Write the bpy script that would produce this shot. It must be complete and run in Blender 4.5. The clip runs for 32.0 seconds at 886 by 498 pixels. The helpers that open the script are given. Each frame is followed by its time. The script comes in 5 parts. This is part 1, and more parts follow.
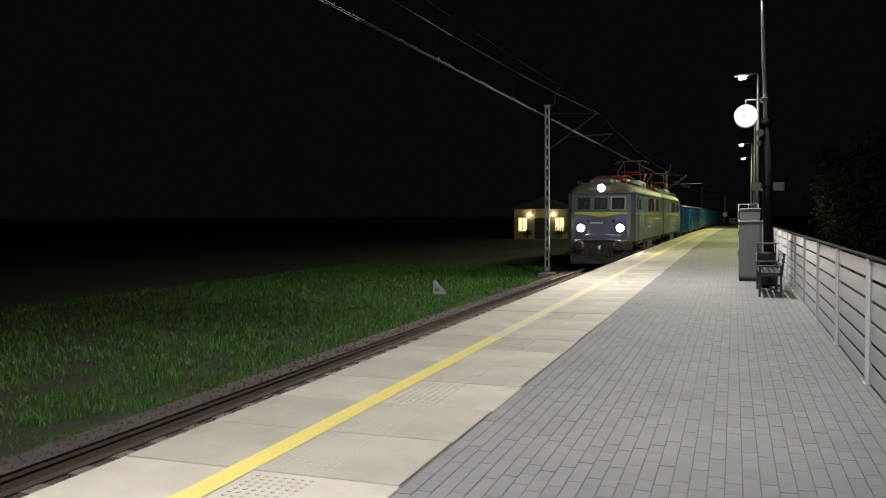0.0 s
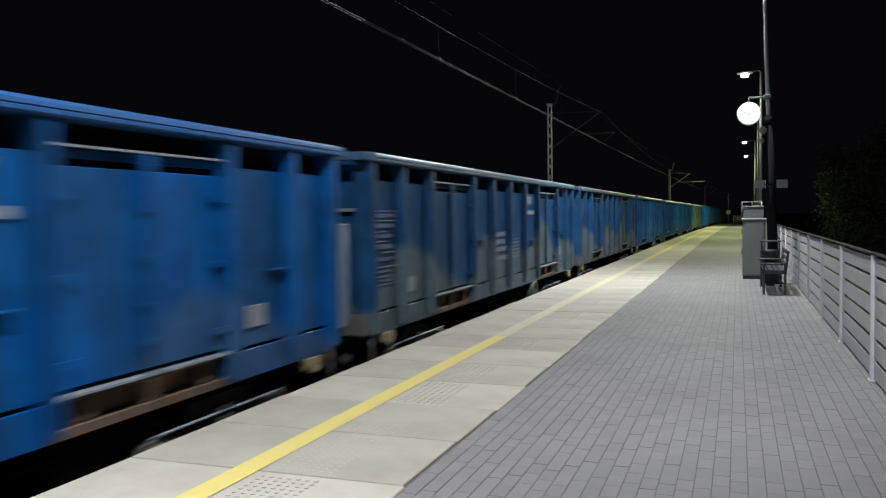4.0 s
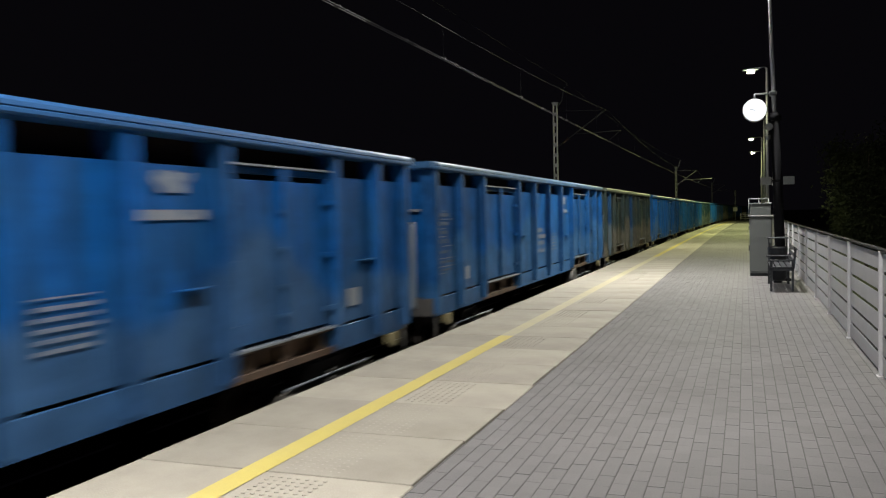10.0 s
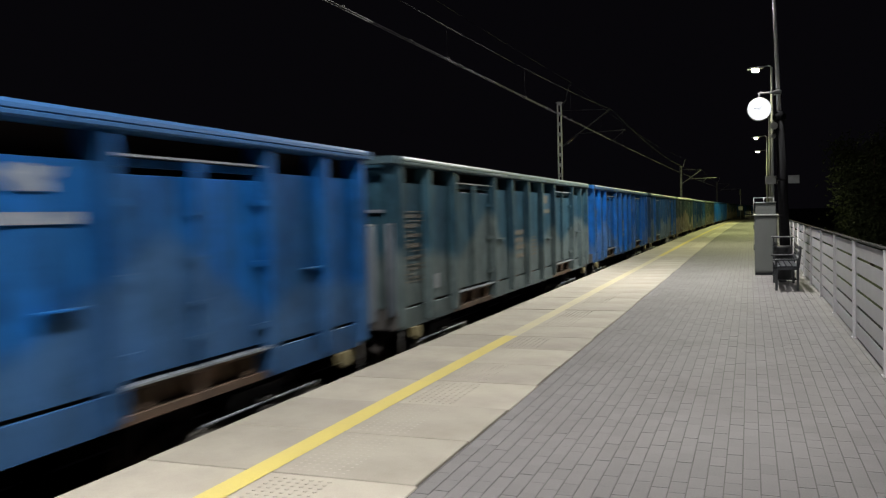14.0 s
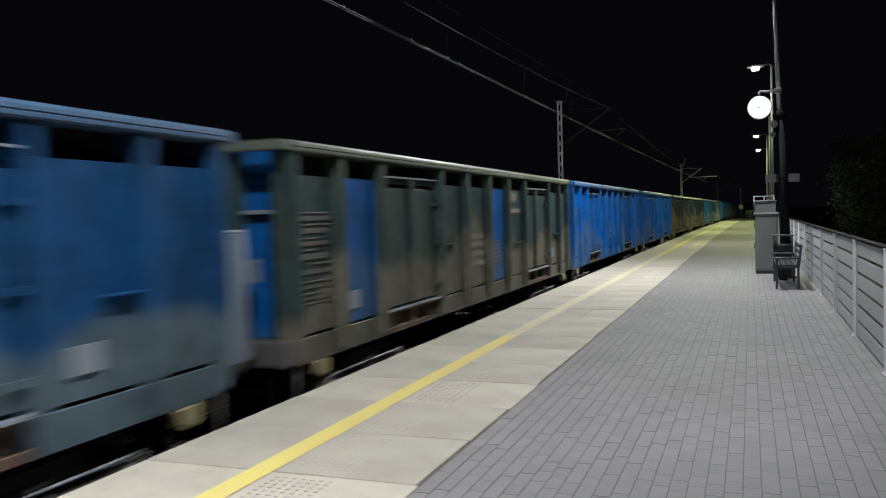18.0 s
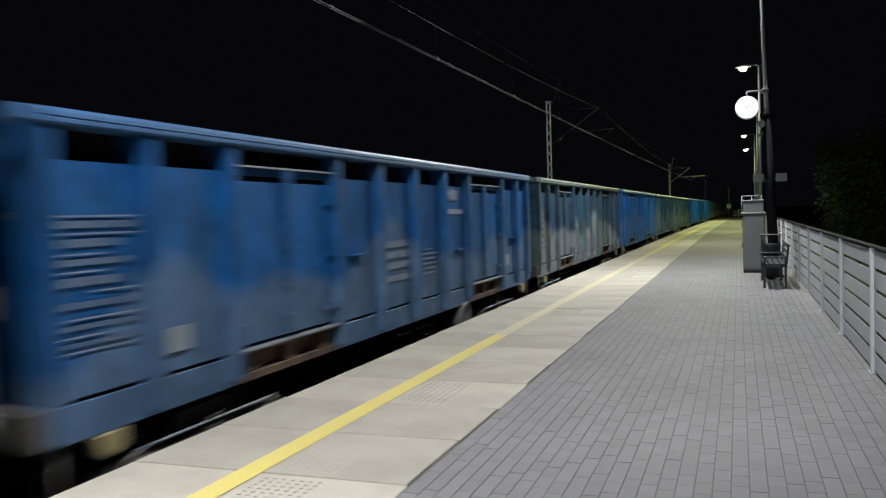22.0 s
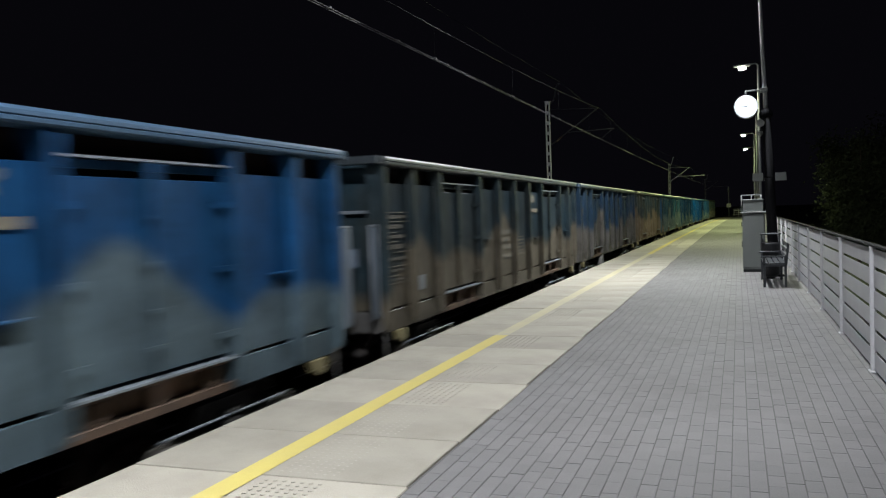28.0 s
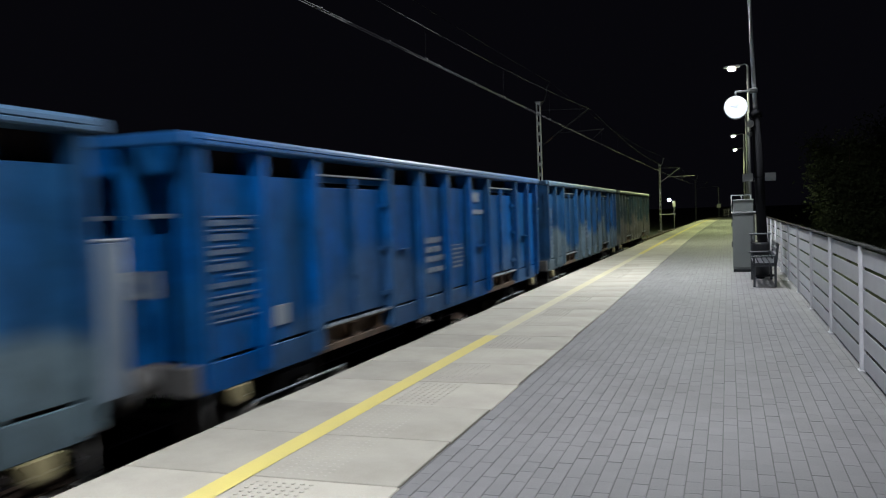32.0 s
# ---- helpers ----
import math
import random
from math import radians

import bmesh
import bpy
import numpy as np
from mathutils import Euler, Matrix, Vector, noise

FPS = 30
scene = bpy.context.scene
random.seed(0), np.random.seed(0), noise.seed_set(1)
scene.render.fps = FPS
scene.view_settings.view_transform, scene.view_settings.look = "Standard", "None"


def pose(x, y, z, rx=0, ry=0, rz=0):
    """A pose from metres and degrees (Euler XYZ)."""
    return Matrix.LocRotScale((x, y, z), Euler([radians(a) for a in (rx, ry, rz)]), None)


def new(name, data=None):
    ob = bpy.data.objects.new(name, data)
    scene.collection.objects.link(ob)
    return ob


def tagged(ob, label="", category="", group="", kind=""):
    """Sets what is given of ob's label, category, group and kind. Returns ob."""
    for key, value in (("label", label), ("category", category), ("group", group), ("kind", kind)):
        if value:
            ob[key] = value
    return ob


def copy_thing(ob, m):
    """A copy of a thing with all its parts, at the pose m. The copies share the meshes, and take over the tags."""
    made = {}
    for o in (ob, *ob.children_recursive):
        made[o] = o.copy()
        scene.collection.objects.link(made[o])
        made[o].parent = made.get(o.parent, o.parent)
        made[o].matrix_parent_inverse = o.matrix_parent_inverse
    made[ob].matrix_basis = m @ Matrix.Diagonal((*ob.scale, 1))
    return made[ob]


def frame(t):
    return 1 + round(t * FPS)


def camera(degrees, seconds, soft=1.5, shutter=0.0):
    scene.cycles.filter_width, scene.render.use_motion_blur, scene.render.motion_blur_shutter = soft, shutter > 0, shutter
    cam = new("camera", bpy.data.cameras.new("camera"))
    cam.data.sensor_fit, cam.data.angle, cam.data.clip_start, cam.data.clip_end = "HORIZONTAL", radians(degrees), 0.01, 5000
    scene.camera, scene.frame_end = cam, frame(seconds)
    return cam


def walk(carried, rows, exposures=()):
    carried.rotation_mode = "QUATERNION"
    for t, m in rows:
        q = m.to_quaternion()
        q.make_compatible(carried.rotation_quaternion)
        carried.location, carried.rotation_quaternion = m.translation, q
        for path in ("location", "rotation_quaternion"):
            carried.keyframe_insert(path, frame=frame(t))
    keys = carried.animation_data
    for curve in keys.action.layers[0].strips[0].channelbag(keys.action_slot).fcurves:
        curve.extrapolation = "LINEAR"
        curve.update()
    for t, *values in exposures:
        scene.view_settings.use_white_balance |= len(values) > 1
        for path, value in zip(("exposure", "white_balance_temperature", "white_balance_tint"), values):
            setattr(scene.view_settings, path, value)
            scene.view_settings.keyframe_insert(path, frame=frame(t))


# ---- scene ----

# ---------------------------------------------------------------- camera
VIEW = [
    (0, 19.312, -2.283, -0.268, -0.012, 0.006, 1.601),
    (0.5, 19.317, -2.281, -0.287, -0.016, 0.011, 1.598),
    (1, 19.334, -2.280, -0.316, -0.018, 0.014, 1.598),
    (1.5, 19.365, -2.282, -0.343, -0.017, 0.015, 1.598),
    (2, 19.408, -2.282, -0.399, -0.014, 0.014, 1.599),
    (2.5, 19.454, -2.279, -0.515, -0.009, 0.011, 1.599),
    (3, 19.493, -2.282, -0.598, -0.010, 0.011, 1.599),
    (3.5, 19.514, -2.288, -0.615, -0.012, 0.013, 1.599),
    (5.5, 19.673, -2.302, -0.923, -0.005, -0.001, 1.602),
    (6, 19.703, -2.289, -1.028, -0.002, 0.001, 1.601),
    (6.5, 19.721, -2.284, -1.081, -0.006, 0.006, 1.599),
    (7, 19.725, -2.298, -1.049, -0.013, 0.011, 1.599),
    (7.5, 19.757, -2.314, -1.031, -0.014, 0.010, 1.600),
    (8, 19.815, -2.312, -1.080, -0.009, 0.007, 1.601),
    (8.5, 19.869, -2.299, -1.153, -0.004, 0.004, 1.601),
    (9, 19.914, -2.296, -1.187, -0.003, 0.002, 1.600),
    (9.5, 19.959, -2.296, -1.197, -0.004, 0.001, 1.599),
    (10, 19.995, -2.305, -1.191, -0.006, 0.003, 1.600),
    (10.5, 20.024, -2.315, -1.189, -0.009, 0.007, 1.601),
    (11, 20.069, -2.311, -1.226, -0.007, 0.005, 1.602),
    (11.5, 20.123, -2.302, -1.282, -0.002, 0.003, 1.602),
    (12, 20.156, -2.299, -1.323, -0.000, 0.002, 1.603),
    (12.5, 20.178, -2.303, -1.325, -0.002, 0.001, 1.606),
    (13, 20.214, -2.298, -1.328, -0.002, -0.002, 1.606),
    (13.5, 20.271, -2.295, -1.365, 0.002, -0.004, 1.606),
    (14, 20.326, -2.305, -1.376, 0.005, -0.002, 1.606),
    (14.5, 20.356, -2.313, -1.356, 0.005, 0.002, 1.607),
    (16.5, 20.494, -2.331, -1.514, 0.006, 0.000, 1.605),
    (17, 20.479, -2.332, -1.515, 0.006, -0.002, 1.605),
    (17.5, 20.415, -2.336, -1.529, 0.007, -0.005, 1.606),
    (18, 20.360, -2.349, -1.538, 0.007, -0.004, 1.606),
    (18.5, 20.235, -2.361, -1.557, 0.005, -0.003, 1.607),
    (19, 19.969, -2.374, -1.567, 0.004, -0.005, 1.609),
    (19.5, 19.763, -2.388, -1.563, 0.003, -0.009, 1.611),
    (20, 19.665, -2.395, -1.576, 0.007, -0.011, 1.611),
    (20.5, 19.594, -2.385, -1.620, 0.013, -0.011, 1.609),
    (21, 19.570, -2.374, -1.646, 0.014, -0.008, 1.607),
    (21.5, 19.589, -2.381, -1.616, 0.011, -0.004, 1.607),
    (22, 19.625, -2.383, -1.617, 0.009, -0.006, 1.608),
    (22.5, 19.656, -2.373, -1.658, 0.008, -0.006, 1.608),
    (23, 19.690, -2.364, -1.671, 0.004, 0.003, 1.606),
    (23.5, 19.716, -2.358, -1.661, 0.005, 0.009, 1.607),
    (24, 19.724, -2.359, -1.669, 0.006, 0.008, 1.610),
    (24.5, 19.760, -2.362, -1.718, 0.007, 0.004, 1.610),
    (25, 19.818, -2.365, -1.777, 0.009, 0.004, 1.609),
    (25.5, 19.854, -2.372, -1.815, 0.008, 0.004, 1.608),
    (27.5, 19.727, -2.341, -1.918, 0.014, 0.001, 1.610),
    (28, 19.635, -2.338, -1.906, 0.016, -0.001, 1.611),
    (28.5, 19.492, -2.336, -1.901, 0.014, -0.001, 1.611),
    (29, 19.386, -2.338, -1.902, 0.011, 0.003, 1.609),
    (29.5, 19.299, -2.351, -1.887, 0.012, 0.006, 1.609),
    (30, 19.207, -2.349, -1.914, 0.015, 0.005, 1.609),
    (30.5, 19.139, -2.335, -1.966, 0.016, 0.003, 1.608),
    (31, 19.096, -2.338, -1.978, 0.015, 0.001, 1.608),
    (31.5, 19.054, -2.335, -1.966, 0.015, -0.001, 1.609),
    (32, 19.022, -2.324, -1.949, 0.015, -0.001, 1.609),
]


def aim(yaw, pitch, roll, x, y, z):
    """A hand-held camera that looks yaw degrees to the left of the track's line."""
    return pose(x, y, z, 0, 0, yaw) @ pose(0, 0, 0, 90 + pitch) @ pose(0, 0, 0, 0, 0, roll)


cam = camera(56.16, 32.0, soft=1.2, shutter=0.44)
walk(cam, [(r[0], aim(*r[1:])) for r in VIEW],
     exposures=[(0, 0.1, 6300, 9), (1.0, 0.0, 6180, 6), (2.0, -0.05, 5880, 4), (3.0, 0.0, 5830, 8), (6.0, 0.05, 6130, 9), (7.0, 0.03, 6280, 9), (8.0, 0.03, 6230, 9),
                (9.0, 0.0, 6330, 9), (10.0, 0.0, 6480, 9), (11.0, 0.03, 6280, 9), (12.0, 0.03, 5980, 9), (13.0, 0.0, 6330, 9), (14.0, 0.0, 6430, 10), (17.0, 0.03, 5830, 8),
                (18.0, 0.0, 5930, 9), (19.0, 0.0, 6280, 10), (20.0, -0.03, 6380, 10), (21.0, 0.03, 5980, 8), (22.0, 0.03, 5980, 9), (23.0, 0.03, 5830, 8), (24.0, 0.06, 6080, 9),
                (25.0, 0.03, 5930, 8), (28.0, 0.03, 5880, 8), (30.0, 0.0, 5980, 9), (32.0, 0.03, 5730, 8)])

# ---------------------------------------------------------------- world: a moonless night
world = bpy.data.worlds.new("night")
world.use_nodes = True
world.node_tree.nodes["Background"].inputs[0].default_value = (0.34, 0.30, 0.42, 1)
world.node_tree.nodes["Background"].inputs[1].default_value = 0.006
scene.world = world

RAIL = -0.76          # top of rail below the platform
TRACK = -5.55         # middle of the track
EDGE = -3.87          # platform edge
SEAM = -1.86          # slabs meet pavers
BACK = 1.2            # fence
END = 126.0           # far end of the platform
SPEED = 18.155


def bend(y):
    """The line curves gently to the right beyond the clock."""
    if y < 35:
        return 0.0
    if y < 140:
        return 0.00016 * (y - 35) ** 2
    return 0.00016 * 105 ** 2 + 0.0336 * (y - 140)


def slope(y):
    return 0.0 if y < 35 else 0.00032 * (min(y, 140) - 35)


def heading(y):
    return -math.degrees(math.atan(slope(y)))


# platform lamps on the fence side, 15 to 19 m apart
LAMPS = [(-13.0, 4000, (1.0, 0.97, 0.94)), (3.4, 2900, (1.0, 0.97, 0.94)), (20.0, 4300, (1.0, 0.975, 0.92)), (38.6, 2350, (1.0, 0.98, 0.60)),
         (57.2, 2700, (0.95, 1.0, 0.42)), (75.8, 3900, (0.95, 1.0, 0.42)), (94.4, 4500, (0.95, 1.0, 0.42))]
HEAD_X, HEAD_Z, POLE_X = 0.27, 7.6, 0.92
for y, watts, colour in LAMPS:
    # each head throws its light mostly up and down the platform
    for way in (-1, 1):
        light = bpy.data.lights.new("platform_light", "SPOT")
        light.spot_size, light.spot_blend, light.shadow_soft_size, light.energy, light.color = radians(104 if y < 10 else 128), 0.8, 0.13, watts, colour
        lamp = new("platform_light", light)
        lamp.matrix_world = pose((HEAD_X if y > 30 else -0.9) + bend(y), y + 0.05 * way, HEAD_Z - 0.16, 0, 22 if y < 10 else 15, 0) @ pose(0, 0, 0, (35 if y < 10 else 45) * way, 0, 0)


# ---------------------------------------------------------------- materials
# scale on every base colour, which keeps bounced light low
TONE = 0.64


def material(name, base, rough=0.6, metal=0.0, vary=0.25, grain=40.0, bump=0.15, second=None, amount=0.5, scale=1.2, alpha_random=0.0, spec=0.5):
    """A procedural surface: base colour, a fine grain, large stains in a second colour, a fine relief; all colours are
    scaled down by a third to weaken bounced light.
    """
    base = tuple(TONE * c for c in base)
    second = second and tuple(TONE * c for c in second)
    m = bpy.data.materials.new(name)
    m.use_nodes = True
    nt = m.node_tree
    n, link = nt.nodes, nt.links.new
    bsdf = n["Principled BSDF"]
    bsdf.inputs["Roughness"].default_value = rough
    bsdf.inputs["Metallic"].default_value = metal
    bsdf.inputs["Specular IOR Level"].default_value = spec
    co = n.new("ShaderNodeTexCoord")
    fine = n.new("ShaderNodeTexNoise")
    fine.inputs["Scale"].default_value, fine.inputs["Detail"].default_value = grain, 4
    link(co.outputs["Object"], fine.inputs["Vector"])
    big = n.new("ShaderNodeTexNoise")
    big.inputs["Scale"].default_value, big.inputs["Detail"].default_value, big.inputs["Roughness"].default_value = scale, 6, 0.62
    link(co.outputs["Object"], big.inputs["Vector"])
    ramp = n.new("ShaderNodeValToRGB")
    ramp.color_ramp.elements[0].position, ramp.color_ramp.elements[1].position = 0.42, 0.68
    link(big.outputs["Fac"], ramp.inputs["Fac"])
    mix = n.new("ShaderNodeMix")
    mix.data_type = "RGBA"
    other = second or tuple(c * (1 - vary) for c in base)
    mix.inputs[6].default_value, mix.inputs[7].default_value = (*base, 1), (*other, 1)
    mul = n.new("ShaderNodeMath")
    mul.operation = "MULTIPLY"
    mul.inputs[1].default_value = amount
    link(ramp.outputs["Color"], mul.inputs[0])
    link(mul.outputs[0], mix.inputs[0])
    hsv = n.new("ShaderNodeHueSaturation")
    val = n.new("ShaderNodeMapRange")
    val.inputs[3].default_value, val.inputs[4].default_value = 1 - vary, 1 + vary
    link(fine.outputs["Fac"], val.inputs[0])
    last = val.outputs[0]
    if alpha_random:
        info = n.new("ShaderNodeObjectInfo")
        own = n.new("ShaderNodeMapRange")
        own.inputs[3].default_value, own.inputs[4].default_value = 1 - alpha_random, 1 + alpha_random
        link(info.outputs["Random"], own.inputs[0])
        geo = n.new("ShaderNodeNewGeometry")
        isle = n.new("ShaderNodeMapRange")
        isle.inputs[3].default_value, isle.inputs[4].default_value = 1 - alpha_random, 1 + alpha_random
        link(geo.outputs["Random Per Island"], isle.inputs[0])
        both = n.new("ShaderNodeMath")
        both.operation = "MULTIPLY"
        link(own.outputs[0], both.inputs[0])
        link(isle.outputs[0], both.inputs[1])
        more = n.new("ShaderNodeMath")
        more.operation = "MULTIPLY"
        link(both.outputs[0], more.inputs[0])
        link(last, more.inputs[1])
        last = more.outputs[0]
    link(last, hsv.inputs["Value"])
    link(mix.outputs[2], hsv.inputs["Color"])
    link(hsv.outputs["Color"], bsdf.inputs["Base Color"])
    if bump:
        b = n.new("ShaderNodeBump")
        b.inputs["Strength"].default_value, b.inputs["Distance"].default_value = bump, 0.01
        link(fine.outputs["Fac"], b.inputs["Height"])
        link(b.outputs["Normal"], bsdf.inputs["Normal"])
    return m


def wagon_paint(name, base, patch, dust, level, reach, rough=0.48):
    """Wagon paint with faded patches, streaks that run down, and a drift of dust with a wavy upper edge on the lower side."""
    base = tuple(1.2 * c for c in base)
    patch = tuple(1.2 * c for c in patch)
    m = material(name, base, rough, 0.0, 0.18, 45, 0.08, patch, 0.9, 0.75, 0.13, spec=0.08)
    nt = m.node_tree
    n, link = nt.nodes, nt.links.new
    bsdf = n["Principled BSDF"]
    old = bsdf.inputs["Base Color"].links[0].from_socket
    co = n.new("ShaderNodeTexCoord")
    sep = n.new("ShaderNodeSeparateXYZ")
    link(co.outputs["Object"], sep.inputs[0])
    # streaks
    mapping = n.new("ShaderNodeMapping")
    mapping.inputs["Scale"].default_value = (5, 5, 0.35)
    link(co.outputs["Object"], mapping.inputs[0])
    streak = n.new("ShaderNodeTexNoise")
    streak.inputs["Scale"].default_value, streak.inputs["Detail"].default_value = 1.6, 5
    link(mapping.outputs[0], streak.inputs["Vector"])
    sr = n.new("ShaderNodeMapRange")
    sr.inputs[1].default_value, sr.inputs[2].default_value, sr.inputs[3].default_value, sr.inputs[4].default_value = 0.42, 0.70, 0.0, 0.9
    link(streak.outputs["Fac"], sr.inputs[0])
    m1 = n.new("ShaderNodeMix")
    m1.data_type = "RGBA"
    link(sr.outputs[0], m1.inputs[0])
    link(old, m1.inputs[6])
    m1.inputs[7].default_value = (*[TONE * (0.6 * c + 0.003) for c in patch], 1)
    # dust drift: its upper edge waves along the wagon
    wave = n.new("ShaderNodeTexNoise")
    wave.noise_dimensions = "1D"
    wave.inputs["Scale"].default_value, wave.inputs["Detail"].default_value = 0.26, 1.5
    along = n.new("ShaderNodeMath")
    along.operation = "MULTIPLY_ADD"
    along.inputs[1].default_value = 1.0
    along.inputs[2].default_value = level * 37.0
    link(sep.outputs[1], along.inputs[0])
    link(along.outputs[0], wave.inputs["W"])
    top = n.new("ShaderNodeMapRange")
    top.inputs[1].default_value, top.inputs[2].default_value, top.inputs[3].default_value, top.inputs[4].default_value = 0.3, 0.7, level - 0.6, level + 0.6
    link(wave.outputs["Fac"], top.inputs[0])
    gap = n.new("ShaderNodeMath")
    gap.operation = "SUBTRACT"
    link(top.outputs[0], gap.inputs[0])
    link(sep.outputs[2], gap.inputs[1])
    fade = n.new("ShaderNodeMapRange")
    fade.inputs[1].default_value, fade.inputs[2].default_value, fade.inputs[3].default_value, fade.inputs[4].default_value = -0.02, 0.16, 0.0, reach
    link(gap.outputs[0], fade.inputs[0])
    m2 = n.new("ShaderNodeMix")
    m2.data_type = "RGBA"
    link(fade.outputs[0], m2.inputs[0])
    link(m1.outputs[2], m2.inputs[6])
    m2.inputs[7].default_value = (*[TONE * 1.03 * c for c in dust], 1)
    # mottled wear
    mott = n.new("ShaderNodeTexNoise")
    mott.inputs["Scale"].default_value, mott.inputs["Detail"].default_value, mott.inputs["Roughness"].default_value = 3.2, 7, 0.68
    link(co.outputs["Object"], mott.inputs["Vector"])
    mv = n.new("ShaderNodeMapRange")
    mv.inputs[1].default_value, mv.inputs[2].default_value, mv.inputs[3].default_value, mv.inputs[4].default_value = 0.32, 0.68, 0.66, 1.28
    link(mott.outputs["Fac"], mv.inputs[0])
    worn = n.new("ShaderNodeHueSaturation")
    link(mv.outputs[0], worn.inputs["Value"])
    link(m2.outputs[2], worn.inputs["Color"])
    link(worn.outputs["Color"], bsdf.inputs["Base Color"])
    return m


def glow(name, colour, strength):
    m = bpy.data.materials.new(name)
    m.use_nodes = True
    bsdf = m.node_tree.nodes["Principled BSDF"]
    bsdf.inputs["Base Color"].default_value = (0.8, 0.8, 0.8, 1)
    bsdf.inputs["Emission Color"].default_value = (*colour, 1)
    bsdf.inputs["Emission Strength"].default_value = strength
    return m


def glass(name, colour=(0.02, 0.025, 0.03), rough=0.06):
    m = bpy.data.materials.new(name)
    m.use_nodes = True
    bsdf = m.node_tree.nodes["Principled BSDF"]
    bsdf.inputs["Base Color"].default_value = (*colour, 1)
    bsdf.inputs["Roughness"].default_value = rough
    bsdf.inputs["Coat Weight"].default_value = 0.6
    return m


CONCRETE = material("platform_concrete", (0.55, 0.505, 0.415), 0.85, 0, 0.08, 70, 0.25, (0.43, 0.39, 0.32), 0.9, 1.1, 0.10)
PAVER = material("paver_concrete", (0.252, 0.242, 0.238), 0.85, 0, 0.14, 70, 0.25, (0.212, 0.20, 0.195), 0.8, 0.9, 0.06)
JOINT = material("joint_sand", (0.155, 0.145, 0.14), 0.95, 0, 0.3, 60, 0.3)
YELLOW = material("yellow_line_paint", (0.86, 0.71, 0.19), 0.7, 0, 0.08, 80, 0.2, (0.77, 0.64, 0.22), 0.5, 2.5)
YELLOW_WORN = material("yellow_line_worn", (0.72, 0.65, 0.40), 0.75, 0, 0.1, 80, 0.2, (0.62, 0.57, 0.42), 0.8, 2.5)
STUD = material("stud_concrete", (0.55, 0.51, 0.425), 0.8, 0, 0.12, 60, 0.2)
WALL = material("edge_wall_concrete", (0.24, 0.23, 0.21), 0.9, 0, 0.3, 12, 0.4, (0.12, 0.11, 0.10), 0.8, 1.0)
STEEL = material("rail_steel", (0.35, 0.33, 0.32), 0.28, 1.0, 0.1, 30, 0.05)
RUST = material("rusty_steel", (0.10, 0.065, 0.045), 0.8, 0.2, 0.35, 30, 0.3)
BALLAST = material("ballast_stone", (0.12, 0.095, 0.082), 0.95, 0, 0.35, 30, 0.5, (0.09, 0.075, 0.065), 0.7, 2.0, 0.3)
SLEEPER = material("sleeper_concrete", (0.26, 0.24, 0.22), 0.9, 0, 0.25, 30, 0.3)
SOIL = material("meadow_ground", (0.045, 0.06, 0.02), 0.95, 0, 0.4, 9, 0.4, (0.03, 0.032, 0.014), 0.7, 0.35)
GRASS = material("grass_blades", (0.075, 0.20, 0.02), 0.75, 0, 0.3, 6, 0, (0.075, 0.14, 0.02), 0.6, 0.5, 0.35)
LEAF = material("leaves", (0.052, 0.062, 0.036), 0.8, 0, 0.3, 5, 0, (0.04, 0.046, 0.028), 0.6, 1.0, 0.35, spec=0.08)
BARK = material("bark", (0.10, 0.075, 0.055), 0.9, 0, 0.35, 20, 0.6)
FENCE = material("fence_galvanised", (0.72, 0.71, 0.73), 0.5, 0.1, 0.08, 50, 0.1, (0.60, 0.60, 0.62), 0.6, 2.2, 0.05)
FENCE_POST = material("fence_post_galvanised", (0.80, 0.79, 0.81), 0.45, 0.1, 0.08, 50, 0.08)
DARK = material("dark_steel", (0.035, 0.037, 0.042), 0.55, 0.2, 0.25, 40, 0.1)
POLE = material("pole_galvanised", (0.30, 0.31, 0.32), 0.45, 0.35, 0.12, 40, 0.08)
POLE_DARK = material("pole_dark_sleeve", (0.022, 0.022, 0.025), 0.9, 0.0, 0.25, 40, 0.1, spec=0.08)
CAP = material("fence_cap_dark", (0.02, 0.02, 0.022), 0.9, 0.0, 0.25, 40, 0.1, spec=0.08)
CABINET = material("cabinet_grey", (0.20, 0.215, 0.205), 0.55, 0, 0.07, 60, 0.05, (0.17, 0.185, 0.175), 0.6, 1.4)
CABINET_TRIM = material("cabinet_trim", (0.29, 0.305, 0.30), 0.45, 0, 0.06, 60, 0.05)
BENCH = material("bench_dark_steel", (0.07, 0.075, 0.085), 0.45, 0.3, 0.15, 60, 0.05)
SIGN_GREY = material("sign_back_grey", (0.33, 0.34, 0.34), 0.5, 0.2, 0.1, 40, 0.05)
WHITE = material("white_paint", (0.75, 0.74, 0.70), 0.6, 0, 0.08, 40, 0.05, (0.6, 0.59, 0.55), 0.6, 3)
MAST = material("mast_galvanised", (0.38, 0.38, 0.39), 0.6, 0.2, 0.15, 30, 0.1)
WIRE = material("copper_wire", (0.075, 0.07, 0.078), 0.7, 0.1, 0.1, 30, 0, spec=0.3)
# darkened copy of the wire colour, for wires and tubes to look unlit
WIRE_DARK = material("bronze_wire_dark", (0.03, 0.03, 0.033), 0.8, 0.1, 0.1, 30, 0, spec=0.2)
INSULATOR = material("insulator_brown", (0.09, 0.05, 0.04), 0.25, 0, 0.1, 30, 0)
DIAL = glow("clock_dial_glow", (0.92, 0.95, 1.0), 1.15)
LED = glow("led_glow", (1.0, 0.97, 0.93), 420.0)
